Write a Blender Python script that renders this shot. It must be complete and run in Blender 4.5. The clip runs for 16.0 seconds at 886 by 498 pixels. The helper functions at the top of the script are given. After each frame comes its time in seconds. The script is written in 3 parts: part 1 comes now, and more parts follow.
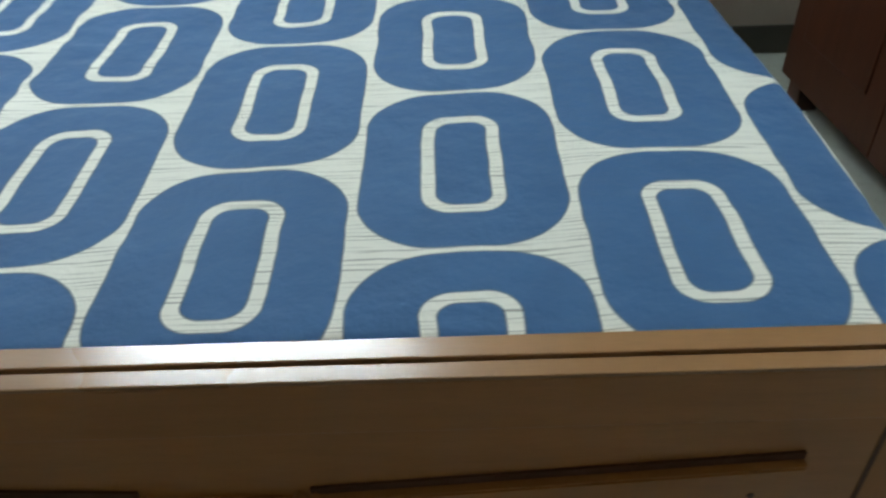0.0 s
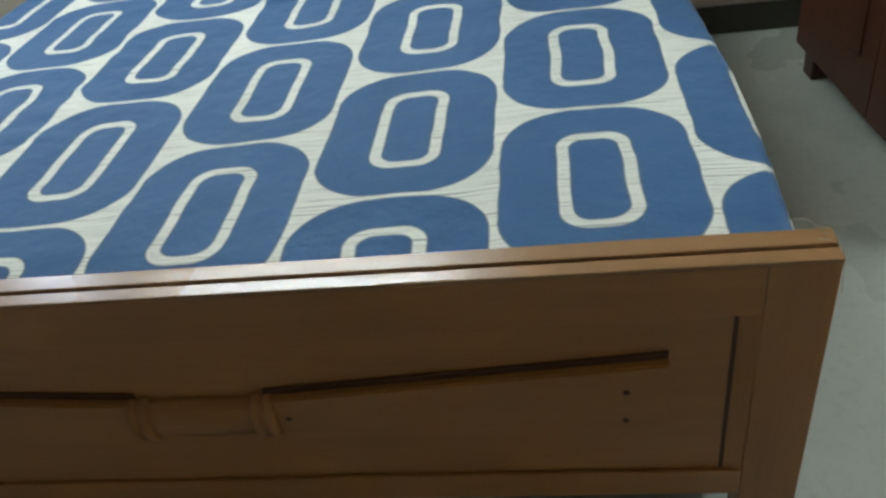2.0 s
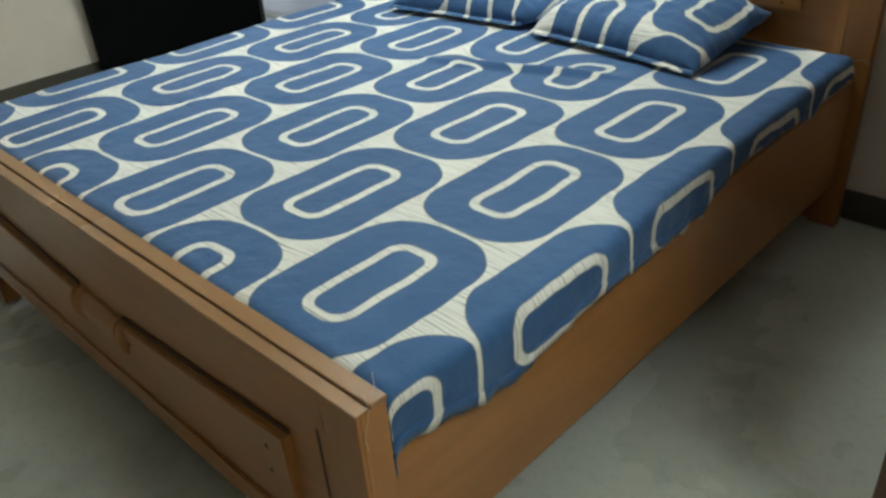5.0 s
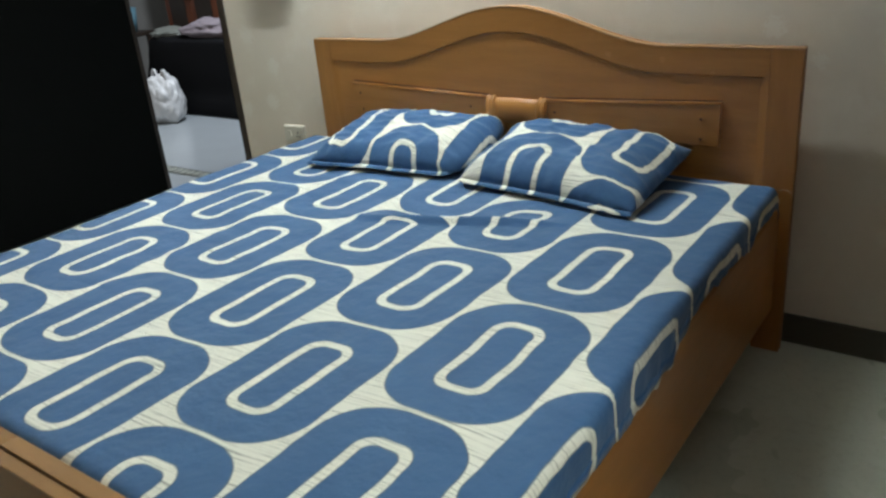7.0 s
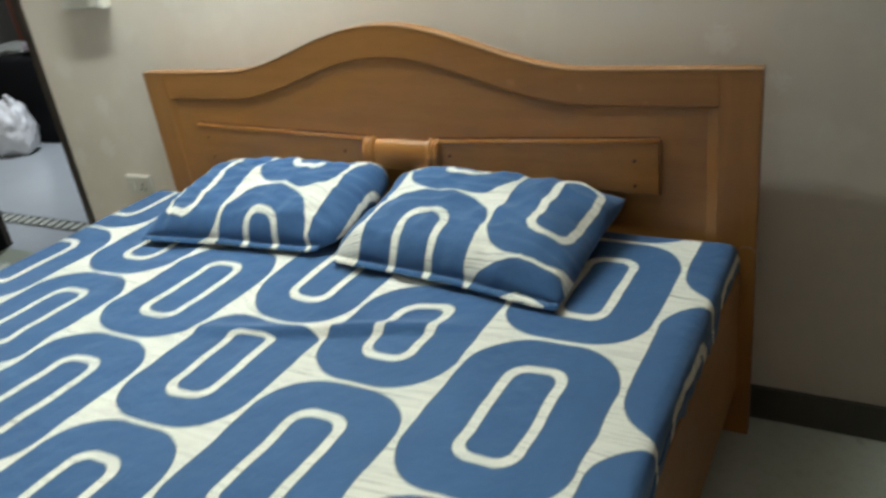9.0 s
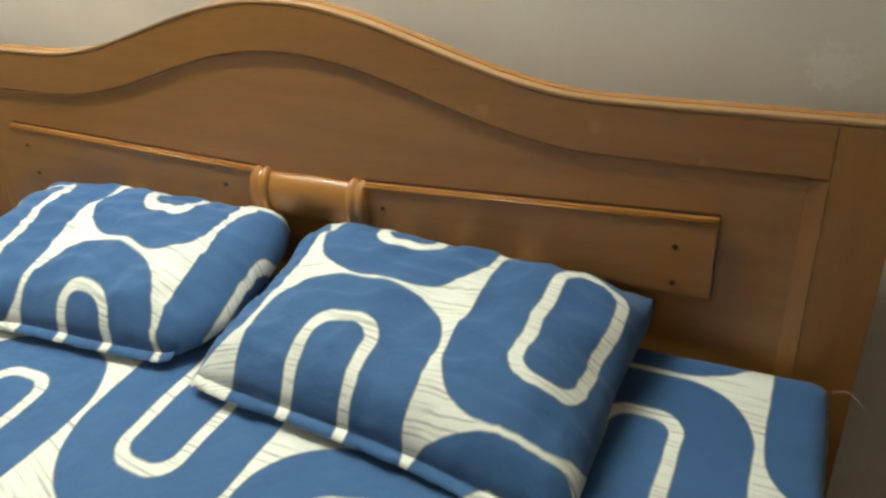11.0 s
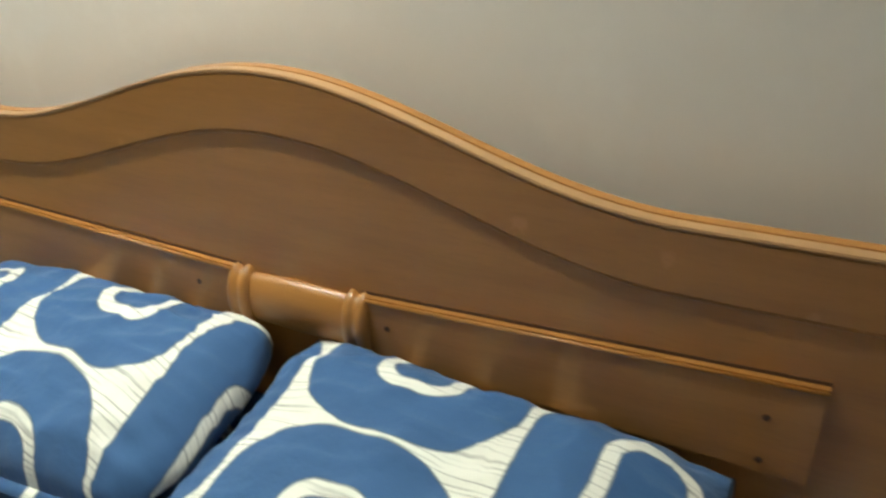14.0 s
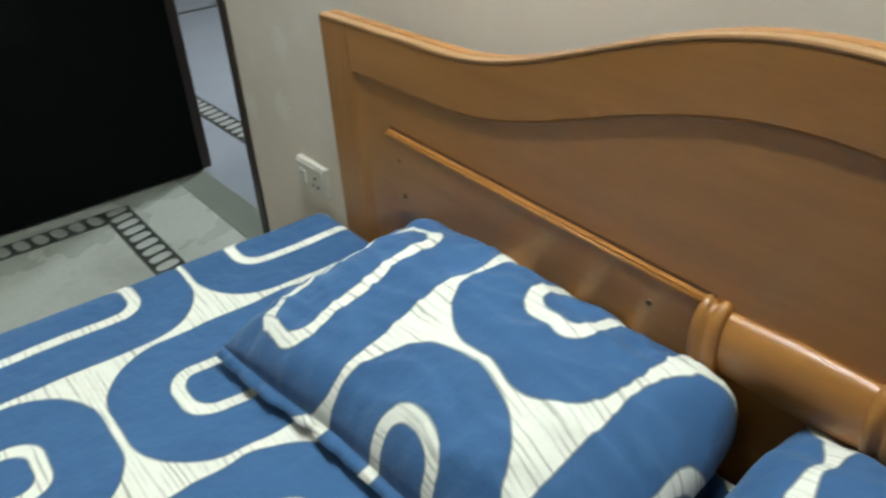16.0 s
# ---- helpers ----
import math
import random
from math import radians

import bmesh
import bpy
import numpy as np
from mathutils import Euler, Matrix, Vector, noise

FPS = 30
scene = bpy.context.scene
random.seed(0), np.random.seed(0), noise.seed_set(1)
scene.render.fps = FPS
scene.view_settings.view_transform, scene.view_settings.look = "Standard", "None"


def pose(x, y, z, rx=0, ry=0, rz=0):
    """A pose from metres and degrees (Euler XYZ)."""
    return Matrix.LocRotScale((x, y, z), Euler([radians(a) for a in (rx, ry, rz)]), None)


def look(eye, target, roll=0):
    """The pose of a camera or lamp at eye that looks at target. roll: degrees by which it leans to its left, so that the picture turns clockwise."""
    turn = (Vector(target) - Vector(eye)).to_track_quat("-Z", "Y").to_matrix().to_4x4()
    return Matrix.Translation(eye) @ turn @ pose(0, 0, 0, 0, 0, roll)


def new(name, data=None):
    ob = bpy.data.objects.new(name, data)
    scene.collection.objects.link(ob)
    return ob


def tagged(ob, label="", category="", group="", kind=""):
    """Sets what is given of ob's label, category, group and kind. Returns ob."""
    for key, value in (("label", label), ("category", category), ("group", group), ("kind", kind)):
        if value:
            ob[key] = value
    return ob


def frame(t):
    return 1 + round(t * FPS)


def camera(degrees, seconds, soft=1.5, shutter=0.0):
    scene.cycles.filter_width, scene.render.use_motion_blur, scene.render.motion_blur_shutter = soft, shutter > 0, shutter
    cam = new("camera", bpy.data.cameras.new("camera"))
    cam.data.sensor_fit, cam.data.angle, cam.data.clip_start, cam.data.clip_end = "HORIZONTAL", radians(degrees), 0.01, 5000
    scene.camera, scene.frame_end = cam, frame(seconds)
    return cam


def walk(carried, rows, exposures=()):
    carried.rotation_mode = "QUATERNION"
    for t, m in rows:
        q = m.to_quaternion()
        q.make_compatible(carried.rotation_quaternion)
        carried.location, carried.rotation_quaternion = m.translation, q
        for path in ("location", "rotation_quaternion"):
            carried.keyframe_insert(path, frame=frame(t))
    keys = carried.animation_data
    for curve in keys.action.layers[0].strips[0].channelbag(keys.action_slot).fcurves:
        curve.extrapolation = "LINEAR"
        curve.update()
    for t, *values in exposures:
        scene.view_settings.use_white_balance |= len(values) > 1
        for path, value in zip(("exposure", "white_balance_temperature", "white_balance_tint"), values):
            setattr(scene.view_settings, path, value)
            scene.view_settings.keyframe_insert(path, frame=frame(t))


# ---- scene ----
cam = camera(58.2, 16.0, soft=2.5, shutter=0.4)
PATH = [
    (0, (0.289, -0.812, 1.212), (0.284, 0.753, -0.033), -1.8),
    (0.5, (0.45, -0.939, 1.263), (0.253, 0.668, 0.09), -4.1),
    (1, (0.508, -0.991, 1.259), (0.249, 0.623, 0.106), -5.8),
    (1.5, (0.552, -1.029, 1.249), (0.289, 0.595, 0.113), -8.1),
    (2, (0.569, -1.019, 1.233), (0.276, 0.552, 0.031), -10.0),
    (2.5, (0.664, -0.892, 1.175), (0.279, 0.622, -0.074), -9.3),
    (3, (0.858, -0.783, 1.2), (0.143, 0.574, -0.084), -10.3),
    (3.2, (0.985, -0.771, 1.186), (0.056, 0.487, -0.06), -8.5),
    (5.3, (1.582, -0.705, 1.345), (0.354, 0.529, 0.362), -3.3),
    (5.5, (1.526, -0.732, 1.34), (0.392, 0.632, 0.415), -2.5),
    (6, (1.486, -0.749, 1.349), (0.431, 0.713, 0.483), -3.0),
    (6.5, (1.455, -0.698, 1.359), (0.298, 0.746, 0.601), -5.7),
    (7, (1.394, -0.659, 1.372), (0.276, 0.804, 0.591), -5.4),
    (7.5, (1.38, -0.458, 1.392), (0.152, 0.937, 0.653), -6.2),
    (8, (1.356, -0.29, 1.363), (0.092, 1.052, 0.586), -5.3),
    (8.5, (1.278, -0.167, 1.35), (0.161, 1.251, 0.488), -2.9),
    (9, (1.138, -0.062, 1.395), (0.191, 1.48, 0.543), -8.1),
    (9.2, (1.14, 0.005, 1.403), (0.18, 1.558, 0.586), -9.7),
    (11.3, (0.752, 0.744, 1.331), (-0.015, 2.284, 0.31), -3.9),
    (11.5, (0.766, 0.835, 1.32), (-0.042, 2.358, 0.307), -4.0),
    (12, (0.763, 0.957, 1.276), (-0.062, 2.448, 0.229), -3.2),
    (12.5, (0.766, 0.921, 1.309), (-0.048, 2.449, 0.308), -3.4),
    (13, (0.712, 0.867, 1.335), (-0.231, 2.345, 0.373), -4.8),
    (13.5, (0.7, 0.87, 1.344), (-0.079, 2.423, 0.352), -2.0),
    (14, (0.637, 0.89, 1.335), (-0.18, 2.449, 0.386), -2.6),
    (14.5, (0.494, 1.026, 1.328), (-0.677, 2.326, 0.36), -6.6),
    (15, (0.377, 1.072, 1.321), (-0.873, 2.298, 0.354), -4.7),
    (15.5, (0.314, 1.044, 1.318), (-0.997, 2.176, 0.317), -5.3),
    (16, (0.297, 1.004, 1.281), (-1.095, 2.014, 0.262), -4.0),
]
walk(cam, [(t, look(eye, target, roll)) for t, eye, target, roll in PATH],
     exposures=[(0, 0.02, 5850, 10), (3.2, 0.02, 6100, 10), (5.3, 0.16, 6350, 10), (9.2, 0.28, 6500, 10), (11.3, 0.36, 7000, 10), (13.5, 0.34, 6950, 10), (14.6, 0.18, 6700, 10), (16.0, 0.10, 6300, 10)])

# ---------------------------------------------------------------- world and lamps
world = bpy.data.worlds.new("dark_outside")
scene.world = world
world.use_nodes = True
world.node_tree.nodes["Background"].inputs[0].default_value = (0.01, 0.011, 0.014, 1)
world.node_tree.nodes["Background"].inputs[1].default_value = 0.3
scene.view_settings.exposure = 0.0

TUBE_POWER = 245.0                          # tube on the wall above the headboard
SIDE_TUBE_POWER = 240.0                    # tube on the side wall, beyond the wardrobe
NEXT_ROOM_POWER = 66.0
TUBE_COLOR = (0.90, 1.0, 0.95)

# sizes of the bed and the room, metres
BX = -0.016                                 # middle of the bed
TOP = 0.56                                  # sheet level
HEAD_Y, FOOT_Y = 1.668, -0.245              # faces of the two boards
HALF = 0.918
WALL_Y, WALL_BACK = 1.755, 2.0
WEST, EAST, SOUTH, CEIL = -2.66, 1.98, -5.2, 2.90
JAMB_R, JAMB_L, DOOR_TOP = -1.545, -2.612, 2.08


# ---------------------------------------------------------------- materials
class Nodes:
    """Short hand for building node materials."""

    def __init__(self, name):
        self.mat = bpy.data.materials.new(name)
        self.mat.use_nodes = True
        self.tree = self.mat.node_tree
        self.bsdf = self.tree.nodes["Principled BSDF"]

    def link(self, a, b):
        self.tree.links.new(a, b)

    def feed(self, socket, value):
        if isinstance(value, bpy.types.NodeSocket):
            self.link(value, socket)
        else:
            socket.default_value = value

    def math(self, op, a, b=None, c=None, clamp=False):
        n = self.tree.nodes.new("ShaderNodeMath")
        n.operation, n.use_clamp = op, clamp
        for s, v in zip(n.inputs, (a, b, c)):
            if v is not None:
                self.feed(s, v)
        return n.outputs[0]

    def coords(self, kind="Object", scale=(1, 1, 1), turn=(0, 0, 0)):
        tc = self.tree.nodes.new("ShaderNodeTexCoord")
        mp = self.tree.nodes.new("ShaderNodeMapping")
        mp.inputs["Scale"].default_value = scale
        mp.inputs["Rotation"].default_value = turn
        self.link(tc.outputs[kind], mp.inputs[0])
        return mp.outputs[0]

    def noise(self, vec, scale, detail=4.0, rough=0.55, distort=0.0):
        n = self.tree.nodes.new("ShaderNodeTexNoise")
        self.link(vec, n.inputs["Vector"])
        for key, v in (("Scale", scale), ("Detail", detail), ("Roughness", rough), ("Distortion", distort)):
            n.inputs[key].default_value = v
        return n.outputs[0]

    def ramp(self, fac, stops):
        n = self.tree.nodes.new("ShaderNodeValToRGB")
        self.link(fac, n.inputs[0])
        el = n.color_ramp.elements
        while len(el) < len(stops):
            el.new(0.5)
        for e, (p, c) in zip(el, stops):
            e.position = p
            e.color = (*c, 1) if len(c) == 3 else c
        return n.outputs[0]

    def mix(self, fac, a, b, kind="MIX"):
        n = self.tree.nodes.new("ShaderNodeMix")
        n.data_type, n.blend_type = "RGBA", kind
        self.feed(n.inputs[0], fac)
        for s, v in ((n.inputs[6], a), (n.inputs[7], b)):
            self.feed(s, (*v, 1) if isinstance(v, tuple) and len(v) == 3 else v)
        return n.outputs[2]

    def bump(self, height, strength, distance=0.01, base=None):
        n = self.tree.nodes.new("ShaderNodeBump")
        n.inputs["Strength"].default_value = strength
        n.inputs["Distance"].default_value = distance
        self.link(height, n.inputs["Height"])
        if base is not None:
            self.link(base, n.inputs["Normal"])
        return n.outputs[0]

    def spots(self, marks):
        """Ragged patches round points (x, z, radius, strength) of an upright face."""
        tc = self.tree.nodes.new("ShaderNodeTexCoord")
        sep = self.tree.nodes.new("ShaderNodeSeparateXYZ")
        self.link(tc.outputs["Object"], sep.inputs[0])
        ragged = self.noise(tc.outputs["Object"], 95.0, 5.0, 0.7)
        total = None
        for x, z, radius, strength in marks:
            dx, dz = self.math("SUBTRACT", sep.outputs[0], x), self.math("SUBTRACT", sep.outputs[2], z)
            far = self.math("SQRT", self.math("ADD", self.math("MULTIPLY", dx, dx), self.math("MULTIPLY", dz, dz)))
            near = self.math("SUBTRACT", self.math("MULTIPLY_ADD", ragged, 2.6, -0.4), self.math("DIVIDE", far, radius))
            one = self.math("MULTIPLY", self.math("MULTIPLY", near, 3.0, clamp=True), strength)
            total = one if total is None else self.math("MAXIMUM", total, one)
        return total

    def done(self, color=None, rough=None, normal=None, **rest):
        for key, v in (("Base Color", color), ("Roughness", rough), ("Normal", normal)):
            if v is not None:
                self.feed(self.bsdf.inputs[key], (*v, 1) if isinstance(v, tuple) and len(v) == 3 else v)
        for key, v in rest.items():
            self.feed(self.bsdf.inputs[key.replace("_", " ").title()], v)
        return self.mat


PX, PY = 0.313, 0.449                       # repeat of the printed cloth


def printed_cotton():
    """Blue rounded blocks with a white ring in each, in staggered columns on cream with fine dark streaks."""
    n = Nodes("printed_cotton")
    tc = n.tree.nodes.new("ShaderNodeTexCoord")
    wob = n.tree.nodes.new("ShaderNodeTexNoise")
    wob.inputs["Scale"].default_value = 14
    n.link(tc.outputs["UV"], wob.inputs["Vector"])
    off = n.tree.nodes.new("ShaderNodeVectorMath")
    off.operation = "MULTIPLY_ADD"
    n.link(wob.outputs["Color"], off.inputs[0])
    off.inputs[1].default_value = (0.006, 0.006, 0)
    off.inputs[2].default_value = (-0.003, -0.003, 0)
    add = n.tree.nodes.new("ShaderNodeVectorMath")
    n.link(tc.outputs["UV"], add.inputs[0])
    n.link(off.outputs[0], add.inputs[1])
    sep = n.tree.nodes.new("ShaderNodeSeparateXYZ")
    n.link(add.outputs[0], sep.inputs[0])
    u, v = sep.outputs[0], sep.outputs[1]
    un = n.math("DIVIDE", u, PX)
    k = n.math("FLOOR", n.math("ADD", un, 0.5))
    du = n.math("ABSOLUTE", n.math("MULTIPLY", n.math("SUBTRACT", un, k), PX))
    odd = n.math("FLOORED_MODULO", k, 2.0)
    vn = n.math("MULTIPLY_ADD", odd, 0.5, n.math("DIVIDE", v, PY))
    dv = n.math("ABSOLUTE", n.math("MULTIPLY", n.math("SUBTRACT", vn, n.math("FLOOR", n.math("ADD", vn, 0.5))), PY))

    def box(a, b, r):
        qx = n.math("ADD", du, r - a)
        qy = n.math("ADD", dv, r - b)
        px, py = n.math("MAXIMUM", qx, 0.0), n.math("MAXIMUM", qy, 0.0)
        out = n.math("SQRT", n.math("ADD", n.math("MULTIPLY", px, px), n.math("MULTIPLY", py, py)))
        inn = n.math("MINIMUM", n.math("MAXIMUM", qx, qy), 0.0)
        return n.math("SUBTRACT", n.math("ADD", out, inn), r)

    def inside(d, soft=0.0016):
        return n.math("MULTIPLY_ADD", d, -0.5 / soft, 0.5, clamp=True)

    d_block, d_out, d_in = box(0.1500, 0.2185, 0.114), box(0.0615, 0.139, 0.044), box(0.0400, 0.1175, 0.028)
    block = inside(d_block)
    ring = n.math("MULTIPLY", inside(d_out), n.math("SUBTRACT", 1.0, inside(d_in)))
    blue = n.math("MULTIPLY", block, n.math("SUBTRACT", 1.0, ring))
    # a thin dark outline printed round every shape
    nearest = n.math("MINIMUM", n.math("ABSOLUTE", d_block), n.math("MINIMUM", n.math("ABSOLUTE", d_out), n.math("ABSOLUTE", d_in)))
    outline = n.math("MULTIPLY_ADD", nearest, -900.0, 2.1, clamp=True)
    # streaks across the columns
    sway = n.noise(n.coords("UV", (1.2, 16.0, 1)), 1.0, 3.0)
    phase = n.math("FRACT", n.math("MULTIPLY_ADD", v, 104.0, n.math("MULTIPLY", sway, 5.0)))
    thin = n.math("MULTIPLY_ADD", n.math("ABSOLUTE", n.math("SUBTRACT", phase, 0.5)), -11.0, 1.9, clamp=True)
    broken = n.noise(n.coords("UV", (7.0, 80.0, 1)), 1.0, 2.0)
    lines = n.math("MULTIPLY", n.math("MULTIPLY", thin, 0.66), n.math("MULTIPLY_ADD", broken, 5.0, -2.05, clamp=True))
    cream = n.mix(lines, (0.74, 0.73, 0.65), (0.13, 0.12, 0.105))
    tone = n.noise(n.coords("UV", (1, 1, 1)), 9.0, 3.0)
    navy = n.mix(tone, (0.022, 0.080, 0.200), (0.032, 0.107, 0.250))
    color = n.mix(blue, cream, navy)
    color = n.mix(n.math("MULTIPLY", outline, 0.48), color, (0.018, 0.026, 0.045))
    weave = n.noise(n.coords("UV", (1, 1, 1)), 900.0, 2.0)
    soft = n.noise(n.coords("UV", (1, 1, 1)), 16.0, 4.0)
    nrm = n.bump(soft, 0.34, 0.02, n.bump(weave, 0.12, 0.002))
    return n.done(color, 0.82, nrm, sheen_weight=0.12)


def varnished_wood(name, dark, light, along=(1, 1, 1), rough=0.38, coat=0.28, scuffs=()):
    n = Nodes(name)
    grain = n.noise(n.coords("Object", along), 3.0, 7.0, 0.62, 0.35)
    broad = n.noise(n.coords("Object", (1, 1, 1)), 2.2, 3.0)
    fine = n.noise(n.coords("Object", tuple(a * 5 for a in along)), 6.0, 5.0, 0.6)
    color = n.ramp(grain, [(0.22, dark), (0.82, light)])
    color = n.mix(n.math("MULTIPLY", broad, 0.22), color, tuple(c * 0.75 for c in dark), "MIX")
    color = n.mix(n.ramp(fine, [(0.50, (0, 0, 0)), (0.72, (0.16, 0.16, 0.16))]), color, tuple(c * 0.5 for c in dark))
    gloss = n.math("MULTIPLY_ADD", broad, 0.22, rough - 0.10)
    if scuffs:
        color = n.mix(n.spots(scuffs), color, tuple(c * 1.35 + 0.06 for c in light))
    wavy = n.bump(broad, 0.10, 0.02, n.bump(fine, 0.10, 0.002))
    return n.done(color, gloss, wavy, coat_weight=coat, coat_roughness=0.16)


def plaster():
    n = Nodes("painted_plaster")
    co = n.coords("Object")
    big = n.noise(co, 1.3, 5.0, 0.6)
    blot = n.noise(co, 7.0, 4.0, 0.6)
    color = n.ramp(big, [(0.3, (0.69, 0.60, 0.515)), (0.7, (0.76, 0.68, 0.595))])
    color = n.mix(n.ramp(blot, [(0.52, (0, 0, 0)), (0.75, (0.55, 0.55, 0.55))]), color, (0.80, 0.73, 0.65))
    patches = n.spots([(0.80, 0.985, 0.040, 0.5), (0.925, 0.898, 0.028, 0.4), (-1.327, 0.651, 0.045, 0.5), (-1.500, 0.610, 0.045, 0.45), (-1.286, 0.810, 0.045, 0.45), (-1.428, 0.942, 0.055, 0.45)])
    color = n.mix(patches, color, (0.83, 0.79, 0.73))
    return n.done(color, 0.72, n.bump(n.noise(co, 60.0, 4.0), 0.12, 0.004, n.bump(blot, 0.12, 0.02)))


def polished_stone():
    n = Nodes("polished_stone_floor")
    co = n.coords("Object")
    cloud = n.noise(co, 1.5, 4.0, 0.55)
    speck = n.noise(co, 38.0, 4.0, 0.7)
    color = n.ramp(cloud, [(0.20, (0.40, 0.42, 0.35)), (0.5, (0.49, 0.51, 0.44)), (0.80, (0.56, 0.58, 0.51))])
    color = n.mix(n.ramp(speck, [(0.50, (0, 0, 0)), (0.80, (0.4, 0.4, 0.4))]), color, (0.27, 0.28, 0.23))
    stain = n.noise(co, 2.2, 4.0, 0.55, 0.2)
    color = n.mix(n.ramp(stain, [(0.52, (0, 0, 0)), (0.80, (0.55, 0.55, 0.55))]), color, (0.17, 0.16, 0.11))
    return n.done(color, n.math("MULTIPLY_ADD", cloud, 0.25, 0.16), n.bump(speck, 0.04, 0.002))


def plain(name, color, rough=0.5, metal=0.0, scale=20.0, vary=0.25):
    n = Nodes(name)
    tex = n.noise(n.coords("Object"), scale, 4.0)
    low = tuple(c * (1 - vary) for c in color)
    return n.done(n.mix(tex, low, color), rough, n.bump(tex, 0.08, 0.003), metallic=metal)


COTTON = printed_cotton()
WOOD = varnished_wood("varnished_wood", (0.315, 0.128, 0.025), (0.440, 0.187, 0.042), (1.0, 9.0, 9.0))
WOOD_WORN = varnished_wood("scuffed_varnished_wood", (0.315, 0.128, 0.025), (0.440, 0.187, 0.042), (1.0, 9.0, 9.0), scuffs=[(0.332, 0.916, 0.014, 0.22), (0.505, 0.905, 0.012, 0.18), (0.655, 0.868, 0.008, 0.18), (-0.30, 0.93, 0.010, 0.15)])
WOOD_UP = varnished_wood("varnished_wood_upright", (0.315, 0.128, 0.025), (0.440, 0.187, 0.042), (9.0, 9.0, 1.0))
WOOD_SIDE = varnished_wood("varnished_wood_side", (0.315, 0.128, 0.025), (0.440, 0.187, 0.042), (9.0, 1.0, 9.0))
# dark brown of the thin strips along the rails and footboard mouldings
DARK_STRIP = plain("dark_strip_brown", (0.095, 0.036, 0.012), 0.6)
EDGE = varnished_wood("pale_wood_edge", (0.40, 0.215, 0.09), (0.48, 0.275, 0.125), (1.0, 9.0, 9.0), 0.34, 0.5)
FOOT_EDGE = varnished_wood("glossy_wood_edge", (0.25, 0.125, 0.045), (0.36, 0.19, 0.075), (1.0, 9.0, 9.0), 0.30, 0.5)
REDWOOD = varnished_wood("dark_red_wood", (0.055, 0.018, 0.009), (0.115, 0.036, 0.016), (7.0, 7.0, 1.0), 0.42, 0.2)
FRAMEWOOD = varnished_wood("dark_frame_wood", (0.020, 0.014, 0.010), (0.050, 0.032, 0.022), (7.0, 7.0, 1.0), 0.5, 0.1)
WALL = plaster()
STONE = polished_stone()
BLACK = plain("black_painted_door", (0.0035, 0.004, 0.004), 0.75)
BLACK.node_tree.nodes["Principled BSDF"].inputs["Specular IOR Level"].default_value = 0.06
SKIRT = plain("dark_stone_skirting", (0.085, 0.078, 0.060), 0.35)
SILL = plain("grey_green_stone", (0.26, 0.28, 0.22), 0.35, scale=6.0)
TILE = plain("bluish_white_tile", (0.42, 0.45, 0.47), 0.22, scale=2.5, vary=0.18)
INLAY_DARK = plain("dark_inlay_tile", (0.055, 0.060, 0.050), 0.3)
INLAY_LIGHT = plain("pale_inlay_tile", (0.50, 0.52, 0.46), 0.25)
WHITE_PLASTIC = plain("white_plastic", (0.74, 0.70, 0.62), 0.4)
SOCKET_GREY = plain("grey_socket_hole", (0.06, 0.055, 0.05), 0.5)
SCREW = plain("dark_screw_head", (0.085, 0.036, 0.014), 0.45, 0.3)
BAG_WHITE = plain("white_carrier_bag", (0.74, 0.74, 0.74), 0.4)
CLOTH_BLACK = plain("black_cloth", (0.006, 0.006, 0.007), 0.95)
CLOTH_BLACK.node_tree.nodes["Principled BSDF"].inputs["Specular IOR Level"].default_value = 0.15
BAG_GREY = plain("grey_thin_plastic", (0.24, 0.25, 0.22), 0.35, scale=9.0, vary=0.6)
BLUE_PLASTIC = plain("pale_blue_plastic", (0.22, 0.42, 0.52), 0.4)
CABINET = varnished_wood("reddish_cabinet_wood", (0.12, 0.035, 0.014), (0.20, 0.062, 0.025), (7.0, 7.0, 1.0), 0.45, 0.2)
GREY_CLOTH = plain("mauve_grey_cloth", (0.24, 0.20, 0.22), 0.8)
GREY_WALL = plain("grey_painted_wall", (0.30, 0.29, 0.27), 0.8, scale=3.0)
# ceiling is out of view; its grey is lowered to cut bounced light
CEILING = plain("low_bounce_ceiling_grey", (0.36, 0.35, 0.33), 0.85, scale=3.0, vary=0.10)
THREAD = plain("pale_thread", (0.55, 0.47, 0.36), 0.8)
PAPER = plain("white_paper", (0.7, 0.7, 0.68), 0.7)
TICKING = plain("pale_mattress_ticking", (0.50, 0.47, 0.42), 0.85)


# ---------------------------------------------------------------- mesh helpers
def mesh_of(bm, name, material, smooth=False):
    me = bpy.data.meshes.new(name)
    bmesh.ops.recalc_face_normals(bm, faces=bm.faces)
    bm.to_mesh(me)
    bm.free()
    for m in (material if isinstance(material, (list, tuple)) else [material]):
        me.materials.append(m)
    if smooth:
        for p in me.polygons:
            p.use_smooth = True
    return me


def part(name, bm, material, parent=None, label="", smooth=False):
    ob = new(name, mesh_of(bm, name, material, smooth))
    ob.parent = parent
    if label:
        ob["label"] = label
    return ob


def thing(name, label, category, group="", kind="", at=(0, 0, 0)):
    ob = new(name)
    ob.empty_display_size = 0.05
    ob.location = at
    return tagged(ob, label, category, group, kind)


